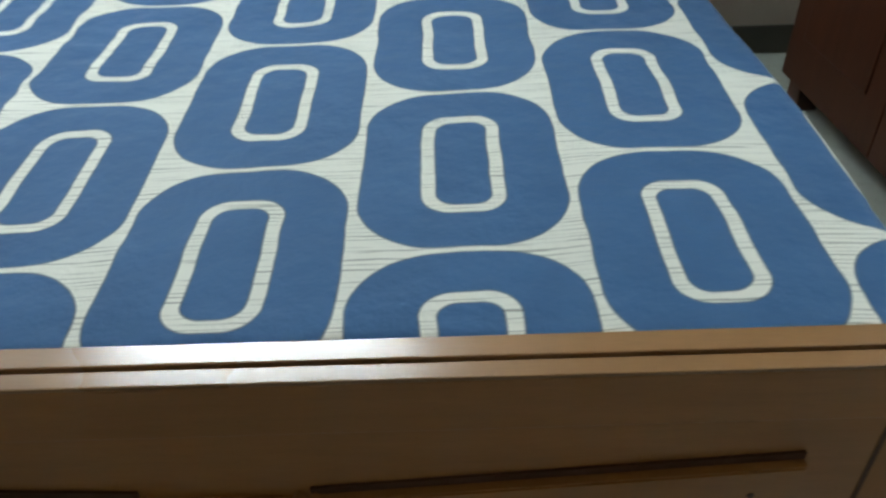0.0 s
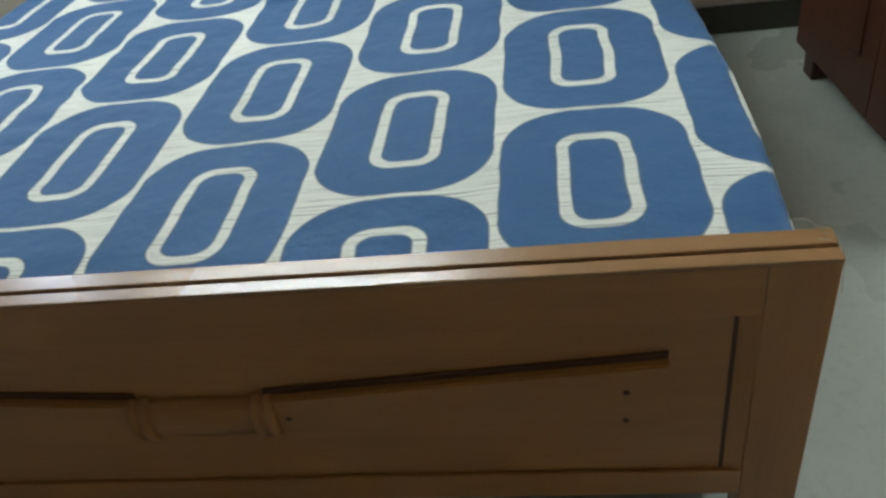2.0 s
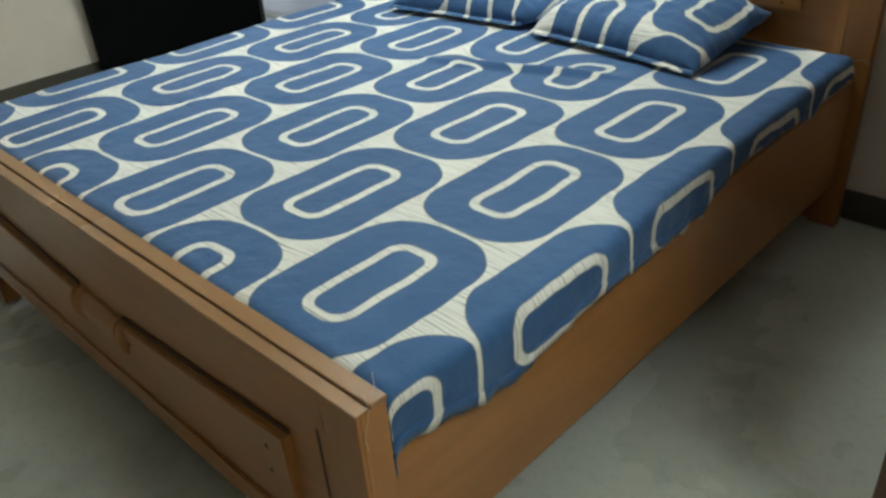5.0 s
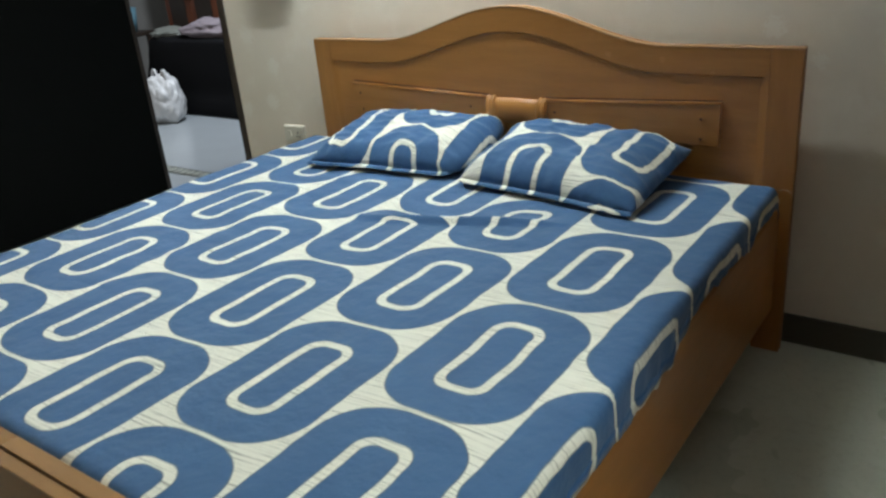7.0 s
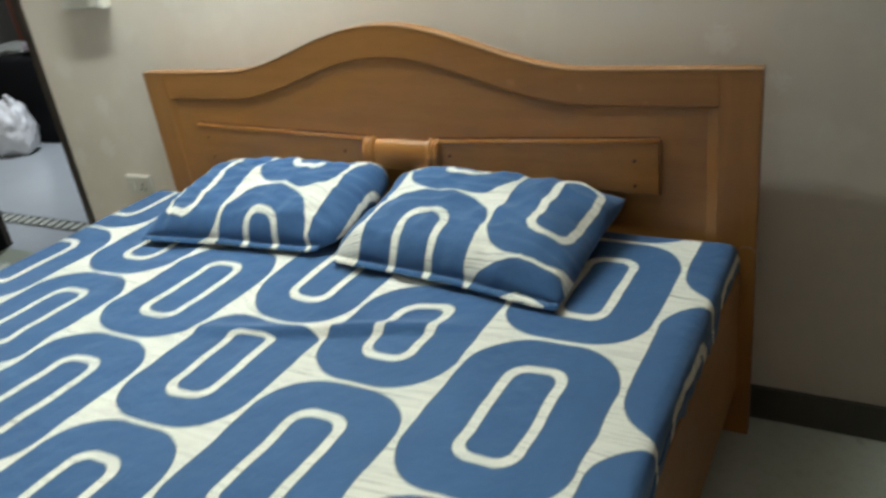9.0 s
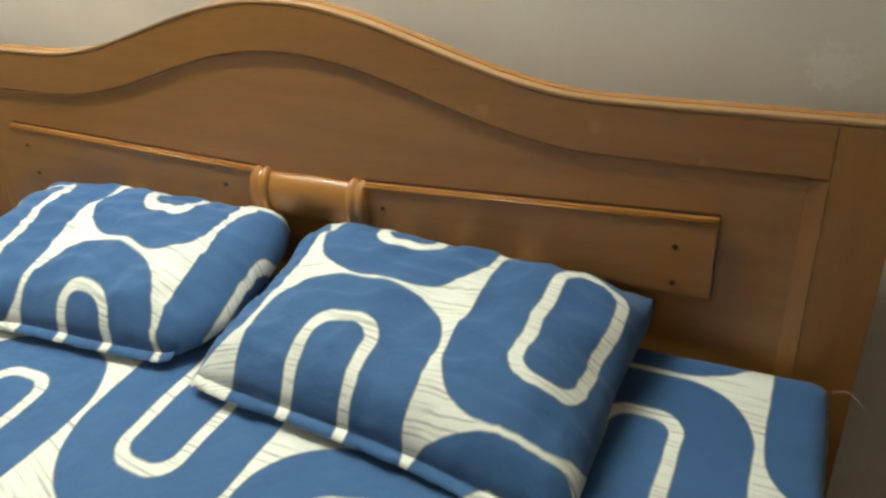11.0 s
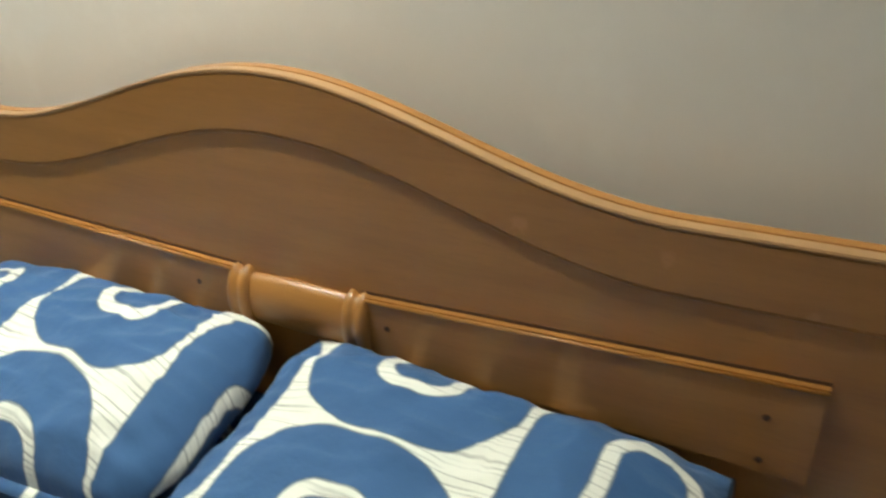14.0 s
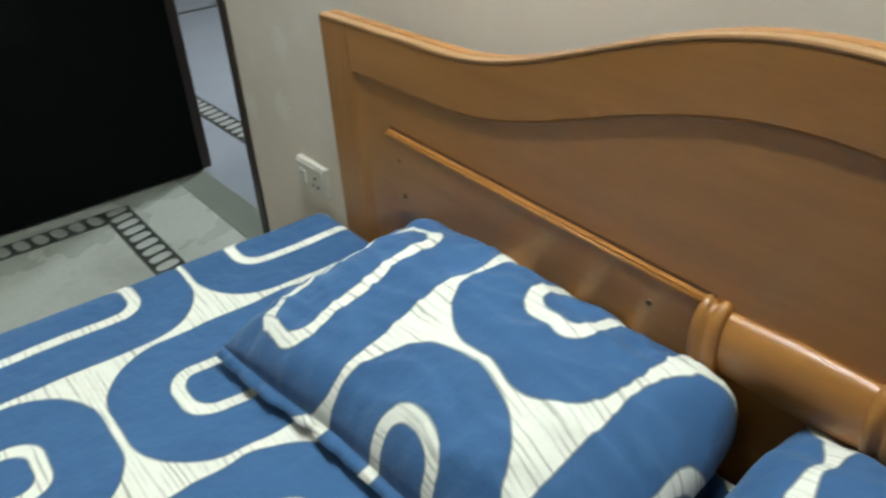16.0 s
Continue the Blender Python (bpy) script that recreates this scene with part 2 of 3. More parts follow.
def add_box(bm, x0, x1, y0, y1, z0, z1, bevel=0.0, segments=2):
    made = bmesh.ops.create_cube(bm, size=1.0, matrix=Matrix.Translation(((x0 + x1) / 2, (y0 + y1) / 2, (z0 + z1) / 2)) @ Matrix.Diagonal((x1 - x0, y1 - y0, z1 - z0, 1)))
    if bevel:
        edges = {e for v in made["verts"] for e in v.link_edges}
        bmesh.ops.bevel(bm, geom=list(edges), offset=bevel, segments=segments, affect="EDGES", profile=0.5)
    return bm


def box(*a, **k):
    return add_box(bmesh.new(), *a, **k)


def slab_xz(points, y0, y1, bevel=0.0):
    """A board in the x-z plane: the outline pushed from y0 to y1."""
    bm = bmesh.new()
    front = [bm.verts.new((x, y0, z)) for x, z in points]
    back = [bm.verts.new((x, y1, z)) for x, z in points]
    count = len(points)
    bm.faces.new(front)
    bm.faces.new(back[::-1])
    for i in range(count):
        bm.faces.new((front[i], back[i], back[(i + 1) % count], front[(i + 1) % count]))
    bmesh.ops.recalc_face_normals(bm, faces=bm.faces)
    if bevel:
        rim = [e for e in bm.edges if abs(e.verts[0].co.y - e.verts[1].co.y) < 1e-6 and abs(e.verts[0].co.y - y0) < 1e-6]
        bmesh.ops.bevel(bm, geom=rim, offset=bevel, segments=2, affect="EDGES")
    return bm


def strip_xz(lower, upper, y0, y1, bevel=0.0):
    """A curved bar between two lines of equal count in x-z, from y0 to y1."""
    bm = bmesh.new()
    rows = [[bm.verts.new((x, y, z)) for x, z in line] for line, y in ((lower, y0), (upper, y0), (upper, y1), (lower, y1))]
    for a in range(4):
        b = (a + 1) % 4
        for i in range(len(lower) - 1):
            bm.faces.new((rows[a][i], rows[a][i + 1], rows[b][i + 1], rows[b][i]))
    bm.faces.new([rows[a][0] for a in range(4)])
    bm.faces.new([rows[a][-1] for a in range(4)][::-1])
    bmesh.ops.recalc_face_normals(bm, faces=bm.faces)
    if bevel:
        long = [e for e in bm.edges if len(e.link_faces) == 2 and e.calc_face_angle(0) > 1.0]
        bmesh.ops.bevel(bm, geom=long, offset=bevel, segments=2, affect="EDGES")
    return bm


def lathe_x(profile, y, z, segments=24, depth=1.0):
    """A turned bar along x: (x, radius) rings about the axis through (y, z), flattened to depth."""
    bm = bmesh.new()
    rings = []
    for x, r in profile:
        rings.append([bm.verts.new((x, y + depth * r * math.cos(2 * math.pi * i / segments), z + r * math.sin(2 * math.pi * i / segments))) for i in range(segments)])
    for a, b in zip(rings, rings[1:]):
        for i in range(segments):
            bm.faces.new((a[i], a[(i + 1) % segments], b[(i + 1) % segments], b[i]))
    bm.faces.new(rings[0][::-1])
    bm.faces.new(rings[-1])
    return bm


def bead(points, y, r, sides=8):
    """A half-round moulding that runs along points in x-z, standing out from the plane at y."""
    bm = bmesh.new()
    rows = []
    for i, (x, z) in enumerate(points):
        (xa, za), (xb, zb) = points[max(0, i - 1)], points[min(len(points) - 1, i + 1)]
        size = math.hypot(xb - xa, zb - za)
        nx, nz = -(zb - za) / size, (xb - xa) / size
        rows.append([bm.verts.new((x + nx * r * math.cos(w), y - r * math.sin(w) + 0.0004, z + nz * r * math.cos(w))) for w in [math.pi * k / sides for k in range(sides + 1)]])
    for p, q in zip(rows, rows[1:]):
        for k in range(sides):
            bm.faces.new((p[k], p[k + 1], q[k + 1], q[k])).smooth = True
        bm.faces.new((p[0], q[0], q[-1], p[-1]))
    bm.faces.new(rows[0])
    bm.faces.new(rows[-1][::-1])
    return bm


def screw_head(x, y, z):
    bm = bmesh.new()
    bmesh.ops.create_cone(bm, cap_ends=True, segments=14, radius1=0.0055, radius2=0.0042, depth=0.004, matrix=Matrix.Translation((x, y, z)) @ Matrix.Rotation(radians(90), 4, "X"))
    return bm


# ---------------------------------------------------------------- room
def setting(name, bm, material, label, category, smooth=False):
    return tagged(part(name, bm, material, None, "", smooth), label, category, kind="structure")


def build_room():
    setting("floor", box(-6.2, EAST + 0.2, SOUTH - 0.2, 1.945, -0.12, 0.0), STONE, "worn greenish white polished stone floor", "floor")
    setting("floor_next_room", box(-6.2, EAST + 0.2, 1.946, 6.2, -0.12, 0.001), TILE, "bluish white polished tile floor of the next room", "floor")
    bm = box(JAMB_R, EAST + 0.15, WALL_Y, WALL_BACK, 0, CEIL)
    add_box(bm, JAMB_L - 0.0405, JAMB_R, WALL_Y, WALL_BACK, DOOR_TOP + 0.005, CEIL)
    add_box(bm, -6.2, JAMB_L - 0.0405, WALL_Y, WALL_BACK, 0, CEIL)
    setting("wall_north", bm, WALL, "cream painted plaster wall behind the bed", "wall")
    setting("wall_west", box(WEST - 0.15, WEST, SOUTH, WALL_Y, 0, CEIL), WALL, "cream painted plaster side wall", "wall")
    setting("wall_east", box(EAST, EAST + 0.15, SOUTH, WALL_Y, 0, CEIL), WALL, "cream painted plaster side wall", "wall")
    setting("wall_south", box(WEST - 0.15, EAST + 0.15, SOUTH - 0.15, SOUTH, 0, CEIL), WALL, "cream painted plaster wall", "wall")
    # unseen ceiling, darker than the walls to hold back bounce light
    setting("ceiling", box(-6.2, EAST + 0.15, SOUTH - 0.15, 6.2, CEIL, CEIL + 0.12), CEILING, "unseen ceiling in a grey lowered to cut bounced light", "ceiling")
    # next room
    setting("wall_next_room_north", box(-6.2, EAST, 6.05, 6.2, 0, CEIL), GREY_WALL, "dim grey wall of the next room", "wall")
    setting("wall_next_room_west", box(-6.35, -6.2, WALL_BACK, 6.05, 0, CEIL), GREY_WALL, "dim grey wall of the next room", "wall")
    setting("wall_next_room_east", box(EAST - 2.2, EAST - 2.05, WALL_BACK, 6.05, 0, CEIL), GREY_WALL, "dim grey wall of the next room", "wall")
    skirt = box(JAMB_R + 0.06, EAST, WALL_Y - 0.012, WALL_Y, 0, 0.10, bevel=0.003)
    setting("baseboard", skirt, SKIRT, "dark stone skirting along the wall", "baseboard")
    setting("baseboard", box(WEST, WEST + 0.012, SOUTH, WALL_Y, 0, 0.10, bevel=0.003), SKIRT, "dark stone skirting along the wall", "baseboard")
    setting("threshold", box(JAMB_L, JAMB_R - 0.036, 1.842, 1.962, 0.0, 0.004, bevel=0.001), SILL, "worn grey green stone strip in the doorway", "threshold")
    # door
    frame_root = thing("door_1", "black painted door standing open against the side wall", "door", kind="structure")
    part("door_frame", box(JAMB_R - 0.035, JAMB_R + 0.004, WALL_Y - 0.006, WALL_BACK + 0.006, 0, DOOR_TOP, bevel=0.003), FRAMEWOOD, frame_root, "thin dark wooden frame")
    part("door_frame", box(JAMB_L - 0.040, JAMB_L - 0.001, WALL_Y - 0.004, WALL_BACK + 0.006, 0, DOOR_TOP, bevel=0.003), FRAMEWOOD, frame_root, "thin dark wooden frame")
    part("lintel", box(JAMB_L, JAMB_R - 0.0355, WALL_Y - 0.006, WALL_BACK + 0.006, DOOR_TOP - 0.035, DOOR_TOP + 0.004, bevel=0.003), FRAMEWOOD, frame_root, "thin dark wooden frame")
    part("leaf", box(JAMB_L + 0.002, JAMB_L + 0.040, 0.945, 1.955, 0.012, DOOR_TOP - 0.04, bevel=0.004), BLACK, frame_root)


def border_run(name, start, direction, count, pitch=0.062, width=0.10):
    """A dark inlaid band in the floor with a row of pale oval tiles."""
    x, y = start
    length = count * pitch
    along = direction == "x"
    bm = box(x if along else x - width / 2, x + length if along else x + width / 2, y - width / 2 if along else y, y + width / 2 if along else y + length, 0.0, 0.003)
    root = setting(name, bm, INLAY_DARK, "dark inlaid floor border with pale oval tiles", "floor border")
    oval = bmesh.new()
    a, b = (0.021, 0.038) if along else (0.038, 0.021)
    rim = [(a * math.copysign(abs(math.cos(w)) ** 0.7, math.cos(w)), b * math.copysign(abs(math.sin(w)) ** 0.7, math.sin(w))) for w in [2 * math.pi * i / 14 for i in range(14)]]
    top = [oval.verts.new((px, py, 0.0055)) for px, py in rim]
    low = [oval.verts.new((px * 1.03, py * 1.03, 0.002)) for px, py in rim]
    oval.faces.new(top)
    for i in range(14):
        oval.faces.new((low[i], low[(i + 1) % 14], top[(i + 1) % 14], top[i]))
    me = mesh_of(oval, "oval_tile", INLAY_LIGHT)
    for i in range(count):
        ob = new("oval_tile", me)
        ob.parent = root
        c = (i + 0.5) * pitch
        ob.matrix_basis = Matrix.Translation((x + c if along else x, y if along else y + c, 0)) @ Matrix.Rotation(radians(14), 4, "Z")


# ---------------------------------------------------------------- bed
def head_top(x, drop=0.0):
    d = x - BX + 0.018
    hump = 0.5 * (1 + math.cos(math.pi * d / 0.56)) if abs(d) < 0.56 else 0.0
    return 0.946 + 0.119 * hump - drop


def line(x0, x1, count, drop=0.0):
    return [(x, head_top(x, drop)) for x in [x0 + (x1 - x0) * i / (count - 1) for i in range(count)]]


def rail_set(parent, x0, x1, z0, z1, y, r0, r1, screws, proud, low, high, collar, beaded, gap):
    """The applied rail: two flat boards that taper towards a turned length with two collars between them. low, high: heights of the narrow ends."""
    a, b = r0 - 0.004, r1 + 0.004
    part("rail_board", slab_xz([(x0, z0), (a, low), (a, high), (x0, z1)], y - proud, y + 0.004, 0.0028), WOOD, parent)
    part("rail_board", slab_xz([(b, low), (x1, z0), (x1, z1), (b, high)], y - proud, y + 0.004, 0.0028), WOOD, parent)
    for (xa, za), (xb, zb) in (((x0, z1), (a, high)), ((b, high), (x1, z1))):
        if beaded:
            part("rail_bead", bead([(xa, za - 0.004), (xb, zb - 0.004)], y - proud, 0.0026), WOOD, parent)
        # thin dark brown strip just above the board's top edge
        part("dark_strip", slab_xz([(xa, za + 0.0005), (xb, zb + 0.0005), (xb, zb + gap), (xa, za + gap)], y - 0.0012, y + 0.003), DARK_STRIP, parent, "thin dark brown strip")
    zc, r = (low + high) / 2, collar
    part("turned_bar", lathe_x([(r0, r * 0.74), (r0 + 0.02, r * 0.80), ((r0 + r1) / 2, r * 0.86), (r1 - 0.02, r * 0.80), (r1, r * 0.74)], y, zc, 28, 0.55), WOOD, parent, smooth=True)
    for c in (r0, r1):
        prof = [(c - 0.019, r * 0.78), (c - 0.016, r * 0.93), (c - 0.010, r), (c - 0.004, r * 0.94), (c, r * 0.80), (c + 0.004, r * 0.94), (c + 0.010, r), (c + 0.016, r * 0.93), (c + 0.019, r * 0.78)]
        part("collar", lathe_x(prof, y, zc, 28, 0.62), WOOD, parent, smooth=True)
    for x, z in screws:
        part("screw", screw_head(x, y - proud + 0.0008, z), SCREW, parent, "dark screw head")


def build_bed():
    bed = thing("bed", "varnished brown wooden double bed with a curved headboard", "bed")
    x0, x1 = BX - HALF, BX + HALF
    # headboard
    y = HEAD_Y
    n = 61
    outline = [(x0 + 0.02, 0.10)] + line(x0 + 0.02, x1 - 0.02, n, 0.03) + [(x1 - 0.02, 0.10)]
    head = part("headboard", slab_xz(outline, y + 0.0040, y + 0.0178), WOOD, bed)
    part("top_rail", strip_xz(line(x0 + 0.0855, x1 - 0.0855, n, 0.083), line(x0 + 0.0855, x1 - 0.0855, n, 0.0045), y, y + 0.0038, 0.0014), WOOD_WORN, head)
    part("bead", bead(line(x0 + 0.106, x1 - 0.106, n, 0.0858), y + 0.0039, 0.0027), WOOD, head)
    for a, b in ((x0, x0 + 0.085), (x1 - 0.085, x1)):
        part("stile", slab_xz([(a, 0.0), (b, 0.0)] + [(b, head_top(b, 0.0045)), (a, head_top(a, 0.0045))], y, y + 0.0038, 0.0014), WOOD_UP, head)
    # sloping mouldings inside the two stiles
    for a, b in ((x0 + 0.0852, x0 + 0.110), (x1 - 0.0852, x1 - 0.110)):
        top = head_top(a, 0.084)
        bm = bmesh.new()
        low = [bm.verts.new(p) for p in ((a, y + 0.0002, 0.30), (b, y + 0.0039, 0.30), (a, y + 0.0039, 0.30))]
        high = [bm.verts.new((v.co.x, v.co.y, top)) for v in low]
        for i in range(3):
            bm.faces.new((low[i], low[(i + 1) % 3], high[(i + 1) % 3], high[i]))
        bm.faces.new(low)
        bm.faces.new(high)
        part("moulding", bm, WOOD_UP, head)
    # two laminations of the top edge with a groove between them
    part("edge_strip", strip_xz(line(x0, x1, n, 0.0044), line(x0, x1, n, 0.0), y - 0.0008, y + 0.0180, 0.0015), EDGE, head, "pale worn wooden edge strip")
    part("edge_strip", strip_xz(line(x0, x1, n, 0.0044), line(x0, x1, n, 0.0008), y + 0.0208, y + 0.0375, 0.0012), WOOD, head, "brown wooden back edge strip")
    part("backing", slab_xz([(x0 + 0.001, 0.0)] + line(x0 + 0.001, x1 - 0.001, n, 0.0046) + [(x1 - 0.001, 0.0)], y + 0.0208, y + 0.037), WOOD, head)
    part("core", slab_xz([(x0 + 0.004, 0.05)] + line(x0 + 0.004, x1 - 0.004, n, 0.012) + [(x1 - 0.004, 0.05)], y + 0.0179, y + 0.0207), WOOD, head)
    rail_set(head, -0.747, 0.688, 0.650, 0.786, y + 0.0040, -0.108, 0.094, [(-0.711, 0.743), (-0.704, 0.680), (-0.194, 0.722), (0.141, 0.722), (0.631, 0.733), (0.631, 0.671)], 0.0115, 0.668, 0.763, 0.052, True, 0.005)
    # footboard
    y = FOOT_Y
    foot = part("footboard", box(x0 + 0.02, x1 - 0.02, y + 0.007, y + 0.0225, 0.13, 0.578), WOOD, bed)
    for a, b in ((x0, x0 + 0.085), (x1 - 0.085, x1)):
        part("stile", box(a, b, y, y + 0.0065, 0.0, 0.583, bevel=0.0015), WOOD_UP, foot)
        part("post", box(a, b, y + 0.0068, y + 0.056, 0.0, 0.583, bevel=0.002), WOOD_UP, foot)
    part("top_rail", box(x0 + 0.0852, x1 - 0.0852, y, y + 0.0065, 0.503, 0.583, bevel=0.0015), WOOD, foot)
    part("bottom_rail", box(x0 + 0.0852, x1 - 0.0852, y, y + 0.0065, 0.128, 0.185, bevel=0.0015), WOOD, foot)
    for a, b in ((x0 + 0.0852, x0 + 0.112), (x1 - 0.0852, x1 - 0.112)):
        bm = bmesh.new()
        low = [bm.verts.new(p) for p in ((a, y + 0.001, 0.186), (b, y + 0.0068, 0.186), (a, y + 0.0068, 0.186))]
        high = [bm.verts.new((v.co.x, v.co.y, 0.502)) for v in low]
        for i in range(3):
            bm.faces.new((low[i], low[(i + 1) % 3], high[(i + 1) % 3], high[i]))
        bm.faces.new(low)
        bm.faces.new(high)
        part("moulding", bm, WOOD_UP, foot)
        edge = b + math.copysign(0.006, b - a)
        # thin dark brown strip along the inner side of the moulding
        part("dark_strip", box(min(b, edge), max(b, edge), y + 0.0058, y + 0.0072, 0.186, 0.502), DARK_STRIP, foot, "thin dark brown strip")
    part("inner_board", box(x0 + 0.0852, x1 - 0.0852, y + 0.026, y + 0.055, 0.13, 0.578), WOOD, foot)
    part("edge_strip", box(x0 - 0.001, x1 + 0.001, y - 0.0012, y + 0.0232, 0.5834, 0.5895, bevel=0.002, segments=3), FOOT_EDGE, foot, "glossy worn wooden edge strip")
    part("edge_strip", box(x0 - 0.001, x1 + 0.001, y + 0.0262, y + 0.0580, 0.5834, 0.5930, bevel=0.002, segments=3), FOOT_EDGE, foot, "glossy worn wooden edge strip")
    rail_set(foot, -0.757, 0.703, 0.275, 0.428, y + 0.004, -0.085, 0.115, [(0.646, 0.378), (0.645, 0.320), (0.150, 0.346), (-0.70, 0.378), (-0.70, 0.320)], 0.014, 0.302, 0.385, 0.046, False, 0.012)
    # sides
    for a, b, in ((x1 - 0.055, x1 - 0.03), (x0 + 0.03, x0 + 0.055)):
        part("side_panel", box(a, b, FOOT_Y + 0.034, HEAD_Y + 0.016, 0.145, 0.475, bevel=0.004), WOOD_SIDE, bed)
    part("slat_base", box(x0 + 0.05, x1 - 0.05, FOOT_Y + 0.034, HEAD_Y + 0.012, 0.36, 0.385), WOOD, bed)
    return bed


# ---------------------------------------------------------------- bedding
LEFT, RIGHT, FOOT, HEADEND = -0.985, 0.875, -0.170, 1.648


def crease(x, y):
    """Cloth lost in the fold that runs across the sheet in front of the pillows, and the fold's height."""
    yc = 0.965 + 0.02 * math.sin(7 * x) + 0.55 * max(0.0, x + 0.02) ** 1.6
    lost = 0.086 * math.exp(-((x - 0.13) / 0.27) ** 4)
    s = (y - yc) / 0.008
    step = 1 / (1 + math.exp(-max(-30, min(30, s))))
    ridge = 0.020 * (lost / 0.086) * math.exp(-((y - yc - 0.012) / (0.011 if y < yc + 0.012 else 0.030)) ** 2)
    return lost * step * (1 - 0.55 * min(1, max(0, (y - yc) / 0.5))), ridge


def fold_down(s, low, high, r, hang_low, hang_high):
    """Place along one axis and the drop, for the arc length s of cloth laid over an edge of radius r."""
    if s > high - r:
        d = s - (high - r)
        arc = r * math.pi / 2
        if d < arc:
            return high - r + r * math.sin(d / r), r * (1 - math.cos(d / r))
        return high + 0.0, r + d - arc
    if s < low + r:
        p, drop = fold_down(-s, -high, -low, r, hang_high, hang_low)
        return -p, drop
    return s, 0.0


def drift(x):
    """The columns of the print do not sit quite half a repeat apart."""
    marks = [(-2.0, 0.012), (-0.313, 0.012), (0.0, 0.007), (0.313, 0.005), (0.626, -0.016), (0.939, -0.008), (2.0, -0.008)]
    for (xa, va), (xb, vb) in zip(marks, marks[1:]):
        if xa <= x < xb:
            k = (x - xa) / (xb - xa)
            k = k * k * (3 - 2 * k)
            return va + (vb - va) * k
    return 0.0


def build_sheet():
    nx, ny = 150, 236
    hang = lambda y: 0.088 + 0.022 * math.sin(3.3 * y + 0.9) + 0.018 * math.sin(10 * y + 1.0) + 0.020 * noise.noise((y * 9, 3.3, 0)) + 0.014 * noise.noise((y * 27, 1.1, 0)) - 0.025 * max(0.0, min(1.0, (y - 0.95) / 0.5))
    bm = bmesh.new()
    uv = bm.loops.layers.uv.new("UVMap")
    grid, flat = [], {}
    r = 0.026
    for j in range(ny + 1):
        sv = FOOT - 0.07 + (HEADEND - FOOT + 0.10) * j / ny
        row = []
        for i in range(nx + 1):
            t = i / nx
            h = max(0.03, hang(sv))
            right = RIGHT + 0.022 * math.exp(-((sv - 0.28) / 0.42) ** 2) - 0.006 * max(0.0, sv - 0.9)
            lo, hi = LEFT - h, right + h
            su = lo + (hi - lo) * t
            x, dx = fold_down(su, LEFT, right, r, h, h)
            y, dy = fold_down(sv, FOOT, HEADEND, r, 0.1, 0.1)
            lost, ridge = crease(x, y)
            inner = max(0.0, 1 - (dx + dy) / 0.02)
            z = TOP - dx - dy
            z += inner * (ridge + 0.0045 * noise.noise((x * 3.1, y * 2.7, 1.3)) + 0.0028 * noise.noise((x * 9, y * 5, 4.1)) + 0.004 * noise.noise((x * 5, y * 16, 2.2)) * (math.exp(-((x + 0.47) / 0.16) ** 2) * (y > 0.3) + math.exp(-((y + 0.13) / 0.07) ** 2)))
            side = min(1.0, dx / 0.05)
            x += math.copysign(1, x) * side * (0.007 * noise.noise((2.0, y * 7, dx * 6)) + 0.005 * noise.noise((5.0, y * 19, 0)) - 0.10 * max(0, dx - 0.05) * 0.35)
            vert = bm.verts.new((x, y, z))
            pull = 0.016 * min(1.0, max(0.0, (0.13 - sv) / 0.25)) * min(1.0, max(0.0, (x + 0.5) / 0.9))
            ripple = 0.010 * noise.noise((y * 14, 3.0, x * 4)) * (math.exp(-((x + 0.47) / 0.13) ** 2) * min(1.0, max(0.0, (y - 0.35) / 0.2)) + 0.3)
            flat[vert] = (su - 0.005 + ripple, sv - pull + drift(su) + lost + 0.004 * noise.noise((x * 2.2, y * 2.2, 8.0)))
            row.append(vert)
        grid.append(row)
    for j in range(ny):
        for i in range(nx):
            f = bm.faces.new((grid[j][i], grid[j][i + 1], grid[j + 1][i + 1], grid[j + 1][i]))
            f.smooth = True
            for loop in f.loops:
                loop[uv].uv = flat[loop.vert]
    edges = [([Vector(v.co) for v in (row[k], row[k + d], row[k + 2 * d])], [flat[v] for v in (row[k], row[k + d], row[k + 2 * d])]) for k, d in ((nx, -1), (0, 1)) for row in grid]
    ob = part("bedsheet", bm, COTTON, None, "", True)
    for half, out in ((edges[: ny + 1], 1), (edges[ny + 1 :], -1)):
        hem = bmesh.new()
        huv = hem.loops.layers.uv.new("UVMap")
        cols = []
        for pts, uvs in half:
            col = []
            for k, (p, q) in enumerate(zip(pts, uvs)):
                v = hem.verts.new(p + Vector((out * (0.0022 if k else 0.0032), 0, -0.001 if k == 0 else 0)))
                col.append((v, q))
            cols.append(col)
        for c0, c1 in zip(cols, cols[1:]):
            for k in range(2):
                ring = (c0[k], c0[k + 1], c1[k + 1], c1[k])
                f = hem.faces.new([v for v, _ in ring])
                f.smooth = True
                for loop, (_, q) in zip(f.loops, ring):
                    loop[huv].uv = q
        strip = part("hem", hem, COTTON, ob, "", True)
        m = strip.modifiers.new("thickness", "SOLIDIFY")
        m.thickness = 0.0018
    m = ob.modifiers.new("thickness", "SOLIDIFY")
    m.thickness, m.offset = 0.0015, -1
    tagged(ob, "cotton sheet with blue blocks and white rings over the mattress", "bedsheet")
    mat = part("mattress", box(LEFT + 0.012, RIGHT - 0.012, FOOT + 0.012, HEADEND - 0.01, 0.386, TOP - 0.016, bevel=0.02, segments=3), TICKING)
    tagged(mat, "pale mattress hidden under the printed sheet", "mattress")


